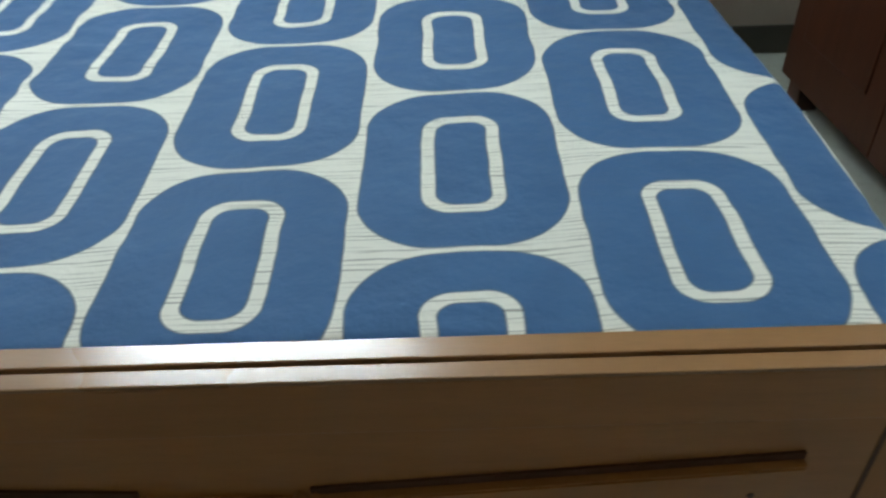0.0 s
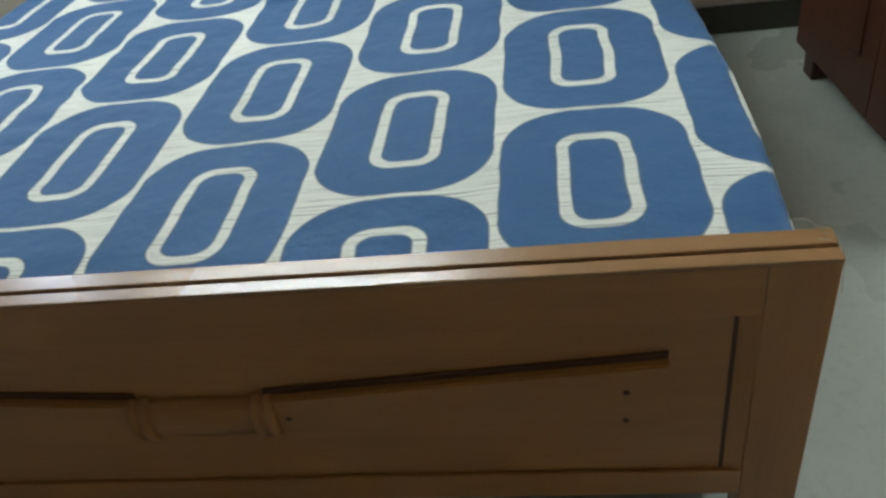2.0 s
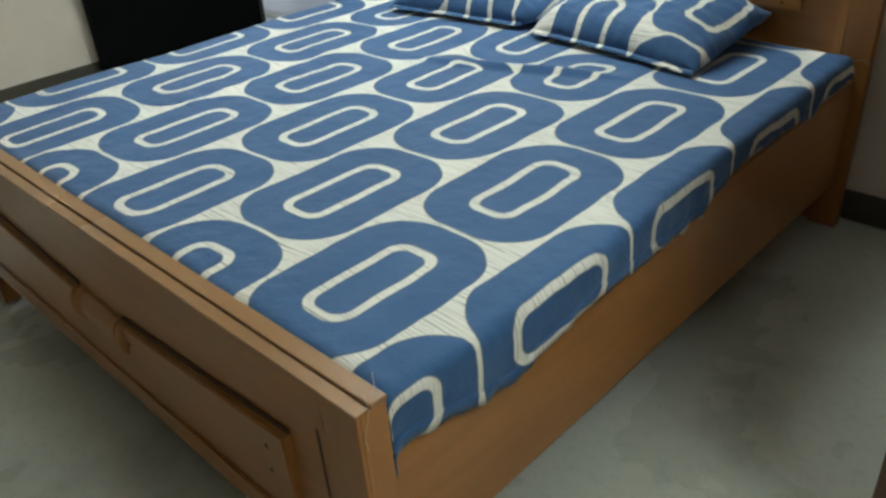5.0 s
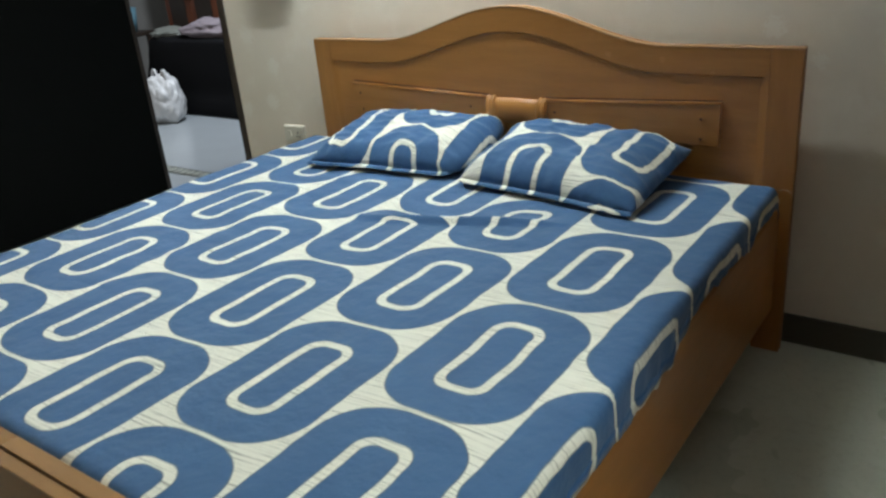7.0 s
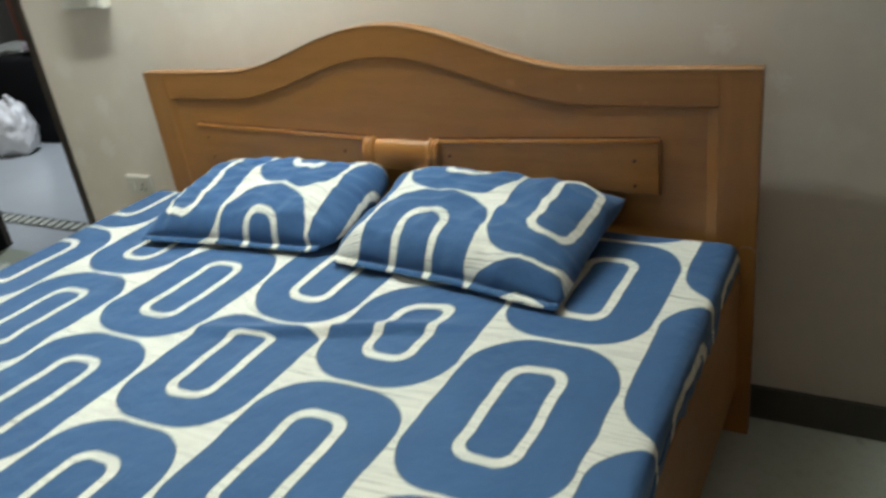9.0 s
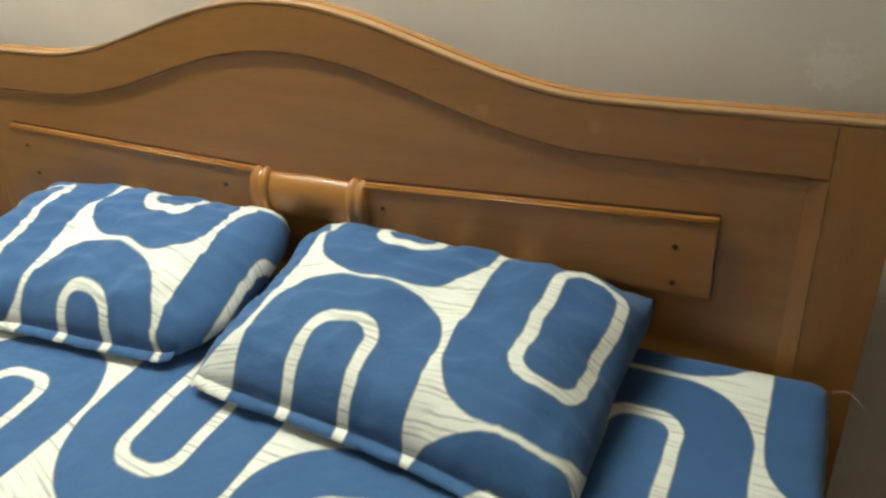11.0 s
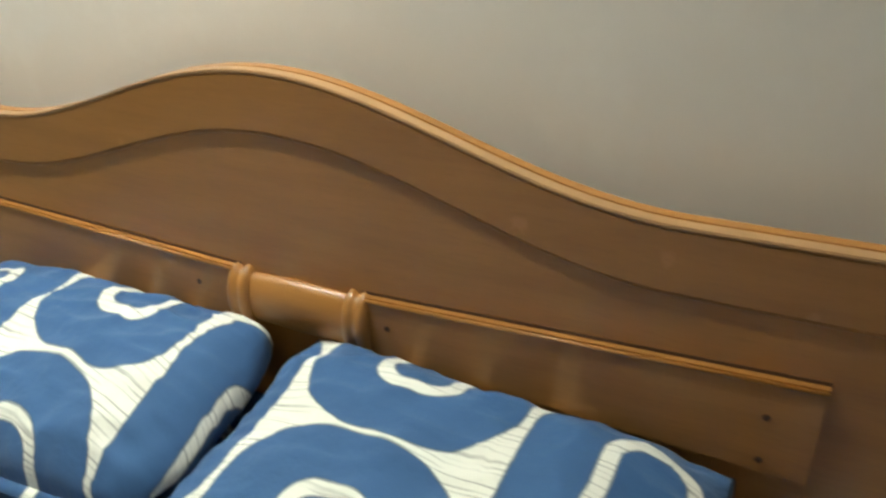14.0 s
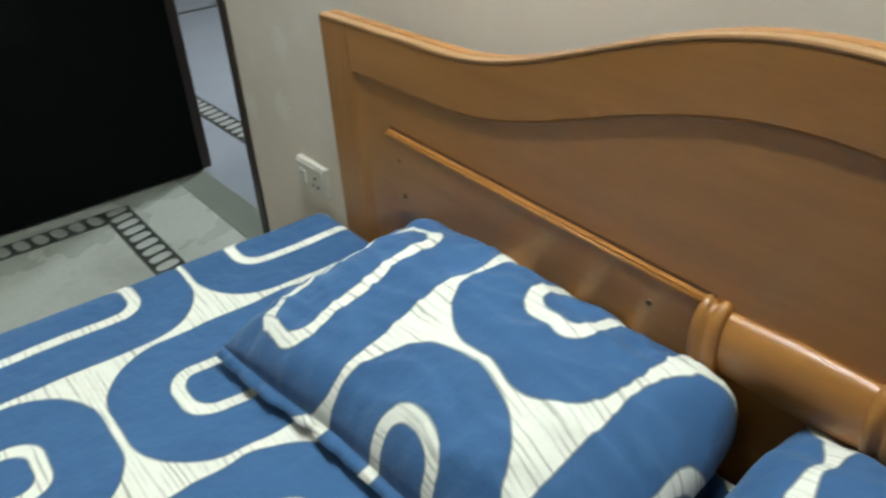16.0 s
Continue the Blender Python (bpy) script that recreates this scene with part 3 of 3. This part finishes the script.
def build_pillow(corners, column, centre, wide, stretch, skew, label, seed, belly=0.0, shear=0.0):
    """A plump pillow between four corners (front left, front right, back right, back left), each (x, y, z), its cover printed with the cloth."""
    nu, nv = 72, 56
    fl, fr, br, bl = [Vector(c) for c in corners]
    bm = bmesh.new()
    uv = bm.loops.layers.uv.new("UVMap")

    def place(a, b):
        # the sides draw in between the corners, unevenly
        pa = a + (0.022 + 0.010 * noise.noise((b * 3, seed, 0))) * math.sin(math.pi * b) * (0.5 - a) * 2
        pb = b + (0.034 + 0.022 * noise.noise((a * 3, seed, 4))) * math.sin(math.pi * a) * (0.5 - b) * 2
        # a stuffed end stands out sideways
        pa += belly * math.sin(math.pi * min(1.0, b * 1.1)) * a ** 4
        # round the corners off a little
        ca, cb = abs(2 * a - 1), abs(2 * b - 1)
        k = (0.018 + 0.8 * belly * a ** 2) * (ca * cb) ** 5
        pa, pb = pa + (0.5 - pa) * 2 * k, pb + (0.5 - pb) * 2 * k
        return fl * (1 - pa) * (1 - pb) + fr * pa * (1 - pb) + br * pa * pb + bl * (1 - pa) * pb

    sides, plan = {}, {}
    for up in (1, -1):
        for j in range(nv + 1):
            for i in range(nu + 1):
                a, b = i / nu, j / nv
                rim = i in (0, nu) or j in (0, nv)
                p = place(a, b)
                plan[i, j] = (p.x, p.y)
                if rim and up < 0:
                    sides[up, i, j] = sides[1, i, j]
                    continue
                ea, eb = min(a, 1 - a), min(b, 1 - b)
                puff = (1 - (1 - min(1.0, ea / (0.22 if a < 0.5 or not belly else 0.20))) ** 2.4) ** 0.62 * (1 - (1 - min(1.0, eb / (0.25 if b < 0.5 else 0.30))) ** 2.4) ** (0.52 if b < 0.5 else 0.66)
                crown = 0.80 + 0.20 * math.sin(math.pi * a) * math.sin(math.pi * b)
                # folds that run in from the seams, strongest at the rim
                near = math.exp(-ea / 0.10), math.exp(-eb / 0.12)
                folds = near[0] * (noise.noise((b * 5 + seed, a * 3, up)) + 0.7 * noise.noise((b * 19 + seed, a * 5, up))) + near[1] * (noise.noise((a * 5 + seed, b * 3, 7 + up)) + 0.7 * noise.noise((a * 23 + seed, b * 5, 7 + up)))
                soft = noise.noise((a * 3.4 + seed, b * 2.8, 2.0 * up)) * 0.014 + noise.noise((a * 9 + seed, b * 7, 3.0 * up)) * 0.007 + (1 - abs(noise.noise((a * 6 + seed, b * 9 + 0.4 * a, 5.0 * up)))) ** 6 * 0.006
                z = (0.082 if up > 0 else -0.040) * puff * crown + soft * puff + 0.017 * folds * min(1.0, puff * 2)
                sides[up, i, j] = bm.verts.new((p.x, p.y, max(TOP + 0.004, p.z + z)))
    my = (fl.y + fr.y + bl.y + br.y) / 4

    # lengths of cloth measured over the top, from the middle of the pillow outwards
    mi, mj = nu // 2, nv // 2
    along, across = {}, {}
    for i in range(nu + 1):
        along[i, mj] = 0.0
        for j in range(mj + 1, nv + 1):
            along[i, j] = along[i, j - 1] + (sides[1, i, j].co - sides[1, i, j - 1].co).length
        for j in range(mj - 1, -1, -1):
            along[i, j] = along[i, j + 1] - (sides[1, i, j].co - sides[1, i, j + 1].co).length
    for j in range(nv + 1):
        across[mi, j] = 0.0
        for i in range(mi + 1, nu + 1):
            across[i, j] = across[i - 1, j] + (sides[1, i, j].co - sides[1, i - 1, j].co).length
        for i in range(mi - 1, -1, -1):
            across[i, j] = across[i + 1, j] - (sides[1, i, j].co - sides[1, i + 1, j].co).length

    def print_at(up, i, j):
        x0, y0 = plan[mi, j][0], plan[i, mj][1]
        x, y = x0 + across[i, j], my + (along[i, j] + y0 - my) * stretch
        if up < 0:
            y = 2 * (my + (along[i, 0] + y0 - my) * stretch) - y
        return (x - column - skew * (y - 1.6)) * wide, y - centre + shear * max(0.0, x - column)

    for up in (1, -1):
        for j in range(nv):
            for i in range(nu):
                ids = [(i, j), (i + 1, j), (i + 1, j + 1), (i, j + 1)]
                f = bm.faces.new([sides[up, *q] for q in (ids if up > 0 else ids[::-1])])
                f.smooth = True
                for loop, q in zip(f.loops, ids if up > 0 else ids[::-1]):
                    loop[uv].uv = print_at(up, *q)
    ob = part("pillow", bm, COTTON, None, "", True)
    # stitched hem standing out from the front seam
    hem = bmesh.new()
    huv = hem.loops.layers.uv.new("UVMap")
    rows = []
    for i in range(nu + 1):
        a = i / nu
        p = place(a, 0.0)
        wave = 0.006 * noise.noise((a * 14 + seed, 3.0, 0)) + 0.005 * noise.noise((a * 37 + seed, 8.0, 0))
        rows.append([(hem.verts.new((p.x, p.y - back, max(TOP + 0.003, p.z + drop))), (print_at(1, i, 0)[0], print_at(1, i, 0)[1] - back)) for back, drop in ((-0.003, 0.0008), (0.006, -0.002 + wave), (0.016 + 1.4 * wave, -0.006 + 1.2 * wave))])
    for r0, r1 in zip(rows, rows[1:]):
        for k in range(2):
            ring = (r0[k], r0[k + 1], r1[k + 1], r1[k])
            f = hem.faces.new([v for v, _ in ring])
            f.smooth = True
            for loop, (_, q) in zip(f.loops, ring):
                loop[huv].uv = q
    strip = part("hem", hem, COTTON, ob, "", True)
    m = strip.modifiers.new("thickness", "SOLIDIFY")
    m.thickness = 0.002
    return tagged(ob, label, "pillow", "pillows on the bed")


# ---------------------------------------------------------------- other things
def build_socket():
    root = thing("wall_socket", "white plastic wall socket box beside the headboard", "wall socket")
    part("box", box(-1.268, -1.143, WALL_Y - 0.016, WALL_Y, 0.478, 0.554, bevel=0.004), WHITE_PLASTIC, root)
    part("cover", box(-1.262, -1.149, WALL_Y - 0.0205, WALL_Y - 0.0162, 0.483, 0.549, bevel=0.0015), WHITE_PLASTIC, root)
    for x, z in ((-1.178, 0.524), (-1.188, 0.506), (-1.168, 0.506)):
        bm = bmesh.new()
        bmesh.ops.create_cone(bm, cap_ends=True, segments=12, radius1=0.004, radius2=0.004, depth=0.002, matrix=Matrix.Translation((x, WALL_Y - 0.0212, z)) @ Matrix.Rotation(radians(90), 4, "X"))
        part("pin_hole", bm, SOCKET_GREY, root)
    part("rocker", box(-1.246, -1.218, WALL_Y - 0.0245, WALL_Y - 0.0208, 0.502, 0.532, bevel=0.001), WHITE_PLASTIC, root)


def build_switch_box():
    root = thing("switch_board", "white plastic switch board with a red pilot lamp on the wall", "switch board")
    x0, x1, z0, z1 = -1.292, -1.092, 1.138, 1.246
    part("box", box(x0, x1, WALL_Y - 0.034, WALL_Y, z0, z1, bevel=0.004), WHITE_PLASTIC, root)
    part("cover", box(x0 + 0.006, x1 - 0.006, WALL_Y - 0.0385, WALL_Y - 0.0342, z0 + 0.006, z1 - 0.006, bevel=0.0015), WHITE_PLASTIC, root)
    for k in range(3):
        x = x0 + 0.052 + 0.036 * k
        part("rocker", box(x, x + 0.026, WALL_Y - 0.044, WALL_Y - 0.0387, z0 + 0.030, z1 - 0.030, bevel=0.002), WHITE_PLASTIC, root)
    glow = Nodes("red_pilot_lamp")
    glow.bsdf.inputs["Emission Color"].default_value = (1.0, 0.10, 0.06, 1)
    glow.bsdf.inputs["Emission Strength"].default_value = 6.0
    bm = bmesh.new()
    bmesh.ops.create_cone(bm, cap_ends=True, segments=12, radius1=0.006, radius2=0.004, depth=0.004, matrix=Matrix.Translation((x0 + 0.026, WALL_Y - 0.0407, (z0 + z1) / 2)) @ Matrix.Rotation(radians(90), 4, "X"))
    part("pilot_lamp", bm, glow.mat, root, "glowing red pilot lamp")


def build_string(points, label):
    cu = bpy.data.curves.new("loose_thread", "CURVE")
    cu.dimensions, cu.bevel_depth, cu.bevel_resolution = "3D", 0.0006, 1
    sp = cu.splines.new("NURBS")
    sp.points.add(len(points) - 1)
    for p, co in zip(sp.points, points):
        p.co = (*co, 1)
    sp.use_endpoint_u, sp.order_u = True, 3
    cu.materials.append(THREAD)
    return tagged(new("loose_thread", cu), label, "thread")


def build_wardrobe():
    root = thing("wardrobe", "dark reddish brown wooden wardrobe close to the bed", "wardrobe", at=(1.330, 1.410, 0))
    root.rotation_euler = (0, 0, radians(4.5))
    # local: face in the plane x = 0, running to -y
    part("body", box(0.022, 0.50, -1.02, 0.0, 0.09, 2.02, bevel=0.004), REDWOOD, root)
    for y0, y1 in ((-1.018, -0.512), (-0.508, -0.002)):
        d = part("door", box(0.0, 0.0215, y0, y1, 0.10, 2.01, bevel=0.003), REDWOOD, root)
        part("raised_panel", box(-0.006, 0.0, y0 + 0.08, y1 - 0.08, 0.24, 1.86, bevel=0.004), REDWOOD, d)
        yk = y1 - 0.03 if y0 < -0.6 else y0 + 0.03
        part("handle", box(-0.024, -0.001, yk - 0.006, yk + 0.006, 1.0, 1.12, bevel=0.003), SCREW, d)
    for y0 in (-1.01, -0.08):
        for xx in (0.03, 0.42):
            part("leg", box(xx, xx + 0.07, y0, y0 + 0.07, 0.0, 0.0895, bevel=0.004), REDWOOD, root)


def build_scraps():
    for x, y, w in ((1.255, 1.36, 0.010), (1.12, 0.42, 0.006), (0.30, -0.95, 0.007)):
        bm = bmesh.new()
        vs = [bm.verts.new((x + w * math.cos(k * 1.25) * (1 + 0.4 * math.sin(3 * k)), y + w * math.sin(k * 1.25), 0.001 + 0.002 * (k % 2))) for k in range(5)]
        bm.faces.new(vs)
        low = bmesh.ops.extrude_face_region(bm, geom=bm.faces[:])
        for v in [g for g in low["geom"] if isinstance(g, bmesh.types.BMVert)]:
            v.co.z = 0.0
        tagged(part("paper_scrap", bm, PAPER), "tiny white scrap of paper lying on the floor", "paper scrap", "scraps on the floor")


def draped(name, x0, x1, y0, y1, top, material, label, category, seed):
    """Cloth laid over a table: a soft top and four wavy sides that fall to the floor."""
    bm = bmesh.new()
    around, rings = 120, []
    levels = [(0.55, top + 0.010), (0.90, top + 0.004), (0.98, top - 0.006), (1.0, top - 0.03)] + [(1.0 + 0.02 * k, top - 0.03 - (top - 0.04) * k / 9) for k in range(1, 10)]
    cx, cy, hx, hy = (x0 + x1) / 2, (y0 + y1) / 2, (x1 - x0) / 2, (y1 - y0) / 2
    for k, (grow, z) in enumerate(levels):
        ring = []
        for i in range(around):
            w = 2 * math.pi * i / around
            c, d = math.cos(w), math.sin(w)
            px, py = math.copysign(abs(c) ** 0.35, c), math.copysign(abs(d) ** 0.35, d)
            fall = max(0.0, (k - 3) / 9)
            wave = 1 + fall * 0.10 * noise.noise((6 * c + seed, 6 * d, 0.4 * k)) + fall * 0.05 * noise.noise((15 * c, 15 * d + seed, 0.2 * k))
            lift = 0.02 * noise.noise((px * 3, py * 3, seed)) * (k < 3)
            ring.append(bm.verts.new((cx + hx * px * grow * wave, cy + hy * py * grow * wave, z + lift)))
        rings.append(ring)
    bm.faces.new(rings[0])
    for p, q in zip(rings, rings[1:]):
        for i in range(around):
            bm.faces.new((p[i], q[i], q[(i + 1) % around], p[(i + 1) % around]))
    return tagged(part(name, bm, material, None, "", True), label, category)


def crumpled(name, centre, size, material, label, category, seed):
    """A bag or sheet of thin plastic with sharp folds, standing on its support."""
    bm = bmesh.new()
    bmesh.ops.create_icosphere(bm, subdivisions=5, radius=1.0)
    for v in bm.verts:
        d = v.co.normalized()
        k = 1 + 0.22 * noise.noise(d * 1.6 + Vector((seed, 0, 0)))
        k += 0.15 * (abs(noise.noise(d * 2.4 + Vector((0, seed, 0)))) - 0.25) + 0.07 * (abs(noise.noise(d * 6 + Vector((seed, 0, 3)))) - 0.2)
        narrow = 1 - 0.30 * max(0.0, d.z)
        v.co = Vector((d.x * size[0] * k * narrow, d.y * size[1] * k, max(0.0, size[2] * (0.8 + d.z * k)))) + Vector(centre)
    return tagged(part(name, bm, material, None, "", True), label, category)


def build_next_room():
    bag = crumpled("carrier_bag", (-4.18, 3.16, 0.001), (0.20, 0.14, 0.205), BAG_WHITE, "crumpled white carrier bag standing on the floor", "bag", 3.0)
    for x in (-4.24, -4.12):
        bm = bmesh.new()
        ring = []
        for k in range(9):
            w = math.pi * k / 8
            c = Vector((x + 0.030 * math.cos(w), 3.16, 0.33 + 0.085 * math.sin(w)))
            ring.append([bm.verts.new(c + Vector(d)) for d in ((0.004, 0.010, 0), (-0.004, 0.010, 0), (-0.004, -0.010, 0), (0.004, -0.010, 0))])
        for r0, r1 in zip(ring, ring[1:]):
            for k in range(4):
                bm.faces.new((r0[k], r0[(k + 1) % 4], r1[(k + 1) % 4], r1[k]))
        part("handle", bm, BAG_WHITE, bag)
    draped("covered_table", -4.72, -3.25, 3.42, 4.02, 0.60, CLOTH_BLACK, "low table covered to the floor with black cloth", "table", 4.0)
    crumpled("plastic_sheet", (-4.86, 3.32, 0.001), (0.19, 0.10, 0.33), BAG_GREY, "crumpled grey plastic sheet leaning by the covered table", "plastic sheet", 7.0)
    crumpled("folded_cloth", (-3.96, 3.62, 0.598), (0.38, 0.18, 0.080), GREY_CLOTH, "mauve grey cloth heaped on the covered table", "cloth", 12.0)
    crumpled("plastic_wrap", (-4.50, 3.56, 0.598), (0.18, 0.12, 0.045), BAG_GREY, "shiny grey thin plastic wrap lying on the covered table", "plastic wrap", 15.0)
    bin_bm = bmesh.new()
    bmesh.ops.create_cone(bin_bm, cap_ends=True, segments=24, radius1=0.09, radius2=0.12, depth=0.22, matrix=Matrix.Translation((-5.74, 4.0, 0.66)))
    stool = thing("stool", "dark wooden stool in the next room", "stool", at=(-5.74, 4.0, 0))
    part("seat", box(-0.18, 0.18, -0.16, 0.16, 0.51, 0.549, bevel=0.005), FRAMEWOOD, stool)
    for x in (-0.16, 0.12):
        for y in (-0.14, 0.10):
            part("leg", box(x, x + 0.04, y, y + 0.04, 0, 0.5095, bevel=0.004), FRAMEWOOD, stool)
    tagged(part("bucket", bin_bm, BLUE_PLASTIC, None, "", True), "pale blue plastic bucket standing on a stool", "bucket")
    # brown cabinet with framed doors behind the table
    cab = thing("cabinet", "reddish brown wooden cabinet with framed doors", "cabinet", at=(-5.12, 4.30, 0))
    part("body", box(-0.34, 0.42, 0.0, 0.40, 0.0, 1.60, bevel=0.004), CABINET, cab)
    for x0, x1 in ((-0.335, 0.036), (0.042, 0.415)):
        door = part("door", box(x0, x1, -0.022, -0.0005, 0.06, 1.58, bevel=0.003), CABINET, cab)
        part("panel", box(x0 + 0.07, x1 - 0.07, -0.030, -0.0222, 0.16, 1.46, bevel=0.004), FRAMEWOOD, door)
        part("handle", box((x1 if x0 < 0 else x0) - 0.02 * (1 if x0 < 0 else -1) - 0.006, (x1 if x0 < 0 else x0) - 0.02 * (1 if x0 < 0 else -1) + 0.006, -0.046, -0.0225, 0.80, 0.92, bevel=0.003), SCREW, door)
    setting("floor_strip", box(-5.195, -5.150, 2.31, 4.2, 0.0, 0.004), INLAY_DARK, "thin dark strip in the next room floor", "floor border")


def build_tube(at, turn, half, power, label):
    root = thing("tube_light", label, "tube light", "tube lights of the bedroom", at=at)
    root.rotation_euler = (0, 0, radians(turn))
    part("housing", box(-half, half, -0.038, 0.0, -0.028, 0.028, bevel=0.004), WHITE_PLASTIC, root)
    glow = Nodes("lit_tube")
    glow.bsdf.inputs["Emission Color"].default_value = (*TUBE_COLOR, 1)
    glow.bsdf.inputs["Emission Strength"].default_value = power
    part("tube", lathe_x([(0.03 - half, 0.015), (half - 0.03, 0.015)], -0.070, 0.0, 12), glow.mat, root, "glowing white tube")
    for x in ((-0.4 * half, 0.4 * half) if turn == 0 else ()):
        part("bracket", box(x - 0.012, x + 0.012, 0.0, WALL_Y - at[1], -0.010, 0.010, bevel=0.002), WHITE_PLASTIC, root)
    for x in (0.015 - half, half - 0.028):
        part("lamp_holder", box(x, x + 0.013, -0.088, -0.0385, -0.018, 0.018, bevel=0.002), WHITE_PLASTIC, root)


def next_room_lamp():
    lamp = bpy.data.lights.new("next_room_ceiling_lamp", "AREA")
    lamp.energy, lamp.size, lamp.color = NEXT_ROOM_POWER, 0.35, (0.84, 0.92, 1.0)
    ob = new("next_room_ceiling_lamp", lamp)
    ob.location = (-3.2, 3.4, CEIL - 0.04)


build_room()
build_tube((-0.48, 1.560, 2.20), 0, 0.62, TUBE_POWER, "white tube light on the wall above the headboard")
build_tube((EAST, 0.10, 1.95), -90, 0.26, SIDE_TUBE_POWER, "short white tube light high on the side wall")
next_room_lamp()
build_bed()
build_sheet()
build_pillow([(-0.030, 1.305, 0.582), (0.604, 1.232, 0.576), (0.622, 1.660, 0.640), (0.006, 1.676, 0.668)], 0.225, 1.266, 1.00, 1.10, 0.04, "plump pillow in blue and cream ring print against the headboard", 1.7)
build_pillow([(-0.672, 1.282, 0.582), (-0.050, 1.328, 0.584), (-0.020, 1.664, 0.668), (-0.668, 1.682, 0.648)], -0.260, 1.235, 1.05, 0.92, 0.0, "plump blue and cream ring print pillow with a wrinkled side", 6.1, 0.05, 0.20)
build_wardrobe()
build_socket()
build_switch_box()
build_string([(0.855, -0.172, 0.596), (0.872, -0.185, 0.610), (0.884, -0.192, 0.598), (0.893, -0.205, 0.5955)], "loose pale thread on the footboard corner")
build_string([(0.880, -0.212, 0.5955), (0.906, -0.222, 0.597), (0.9085, -0.232, 0.570), (0.907, -0.240, 0.545), (0.910, -0.236, 0.525)], "loose pale thread hanging off the footboard corner")
build_string([(0.872, 1.632, 0.548), (0.890, 1.640, 0.552), (0.905, 1.630, 0.548), (0.915, 1.622, 0.540)], "loose pale thread at the sheet corner")
build_scraps()
build_next_room()
border_run("floor_border", (-2.505, 1.575), "x", 34)
border_run("floor_border", (-2.455, -1.576), "y", 50)
border_run("floor_border", (-4.95, 2.25), "x", 66)
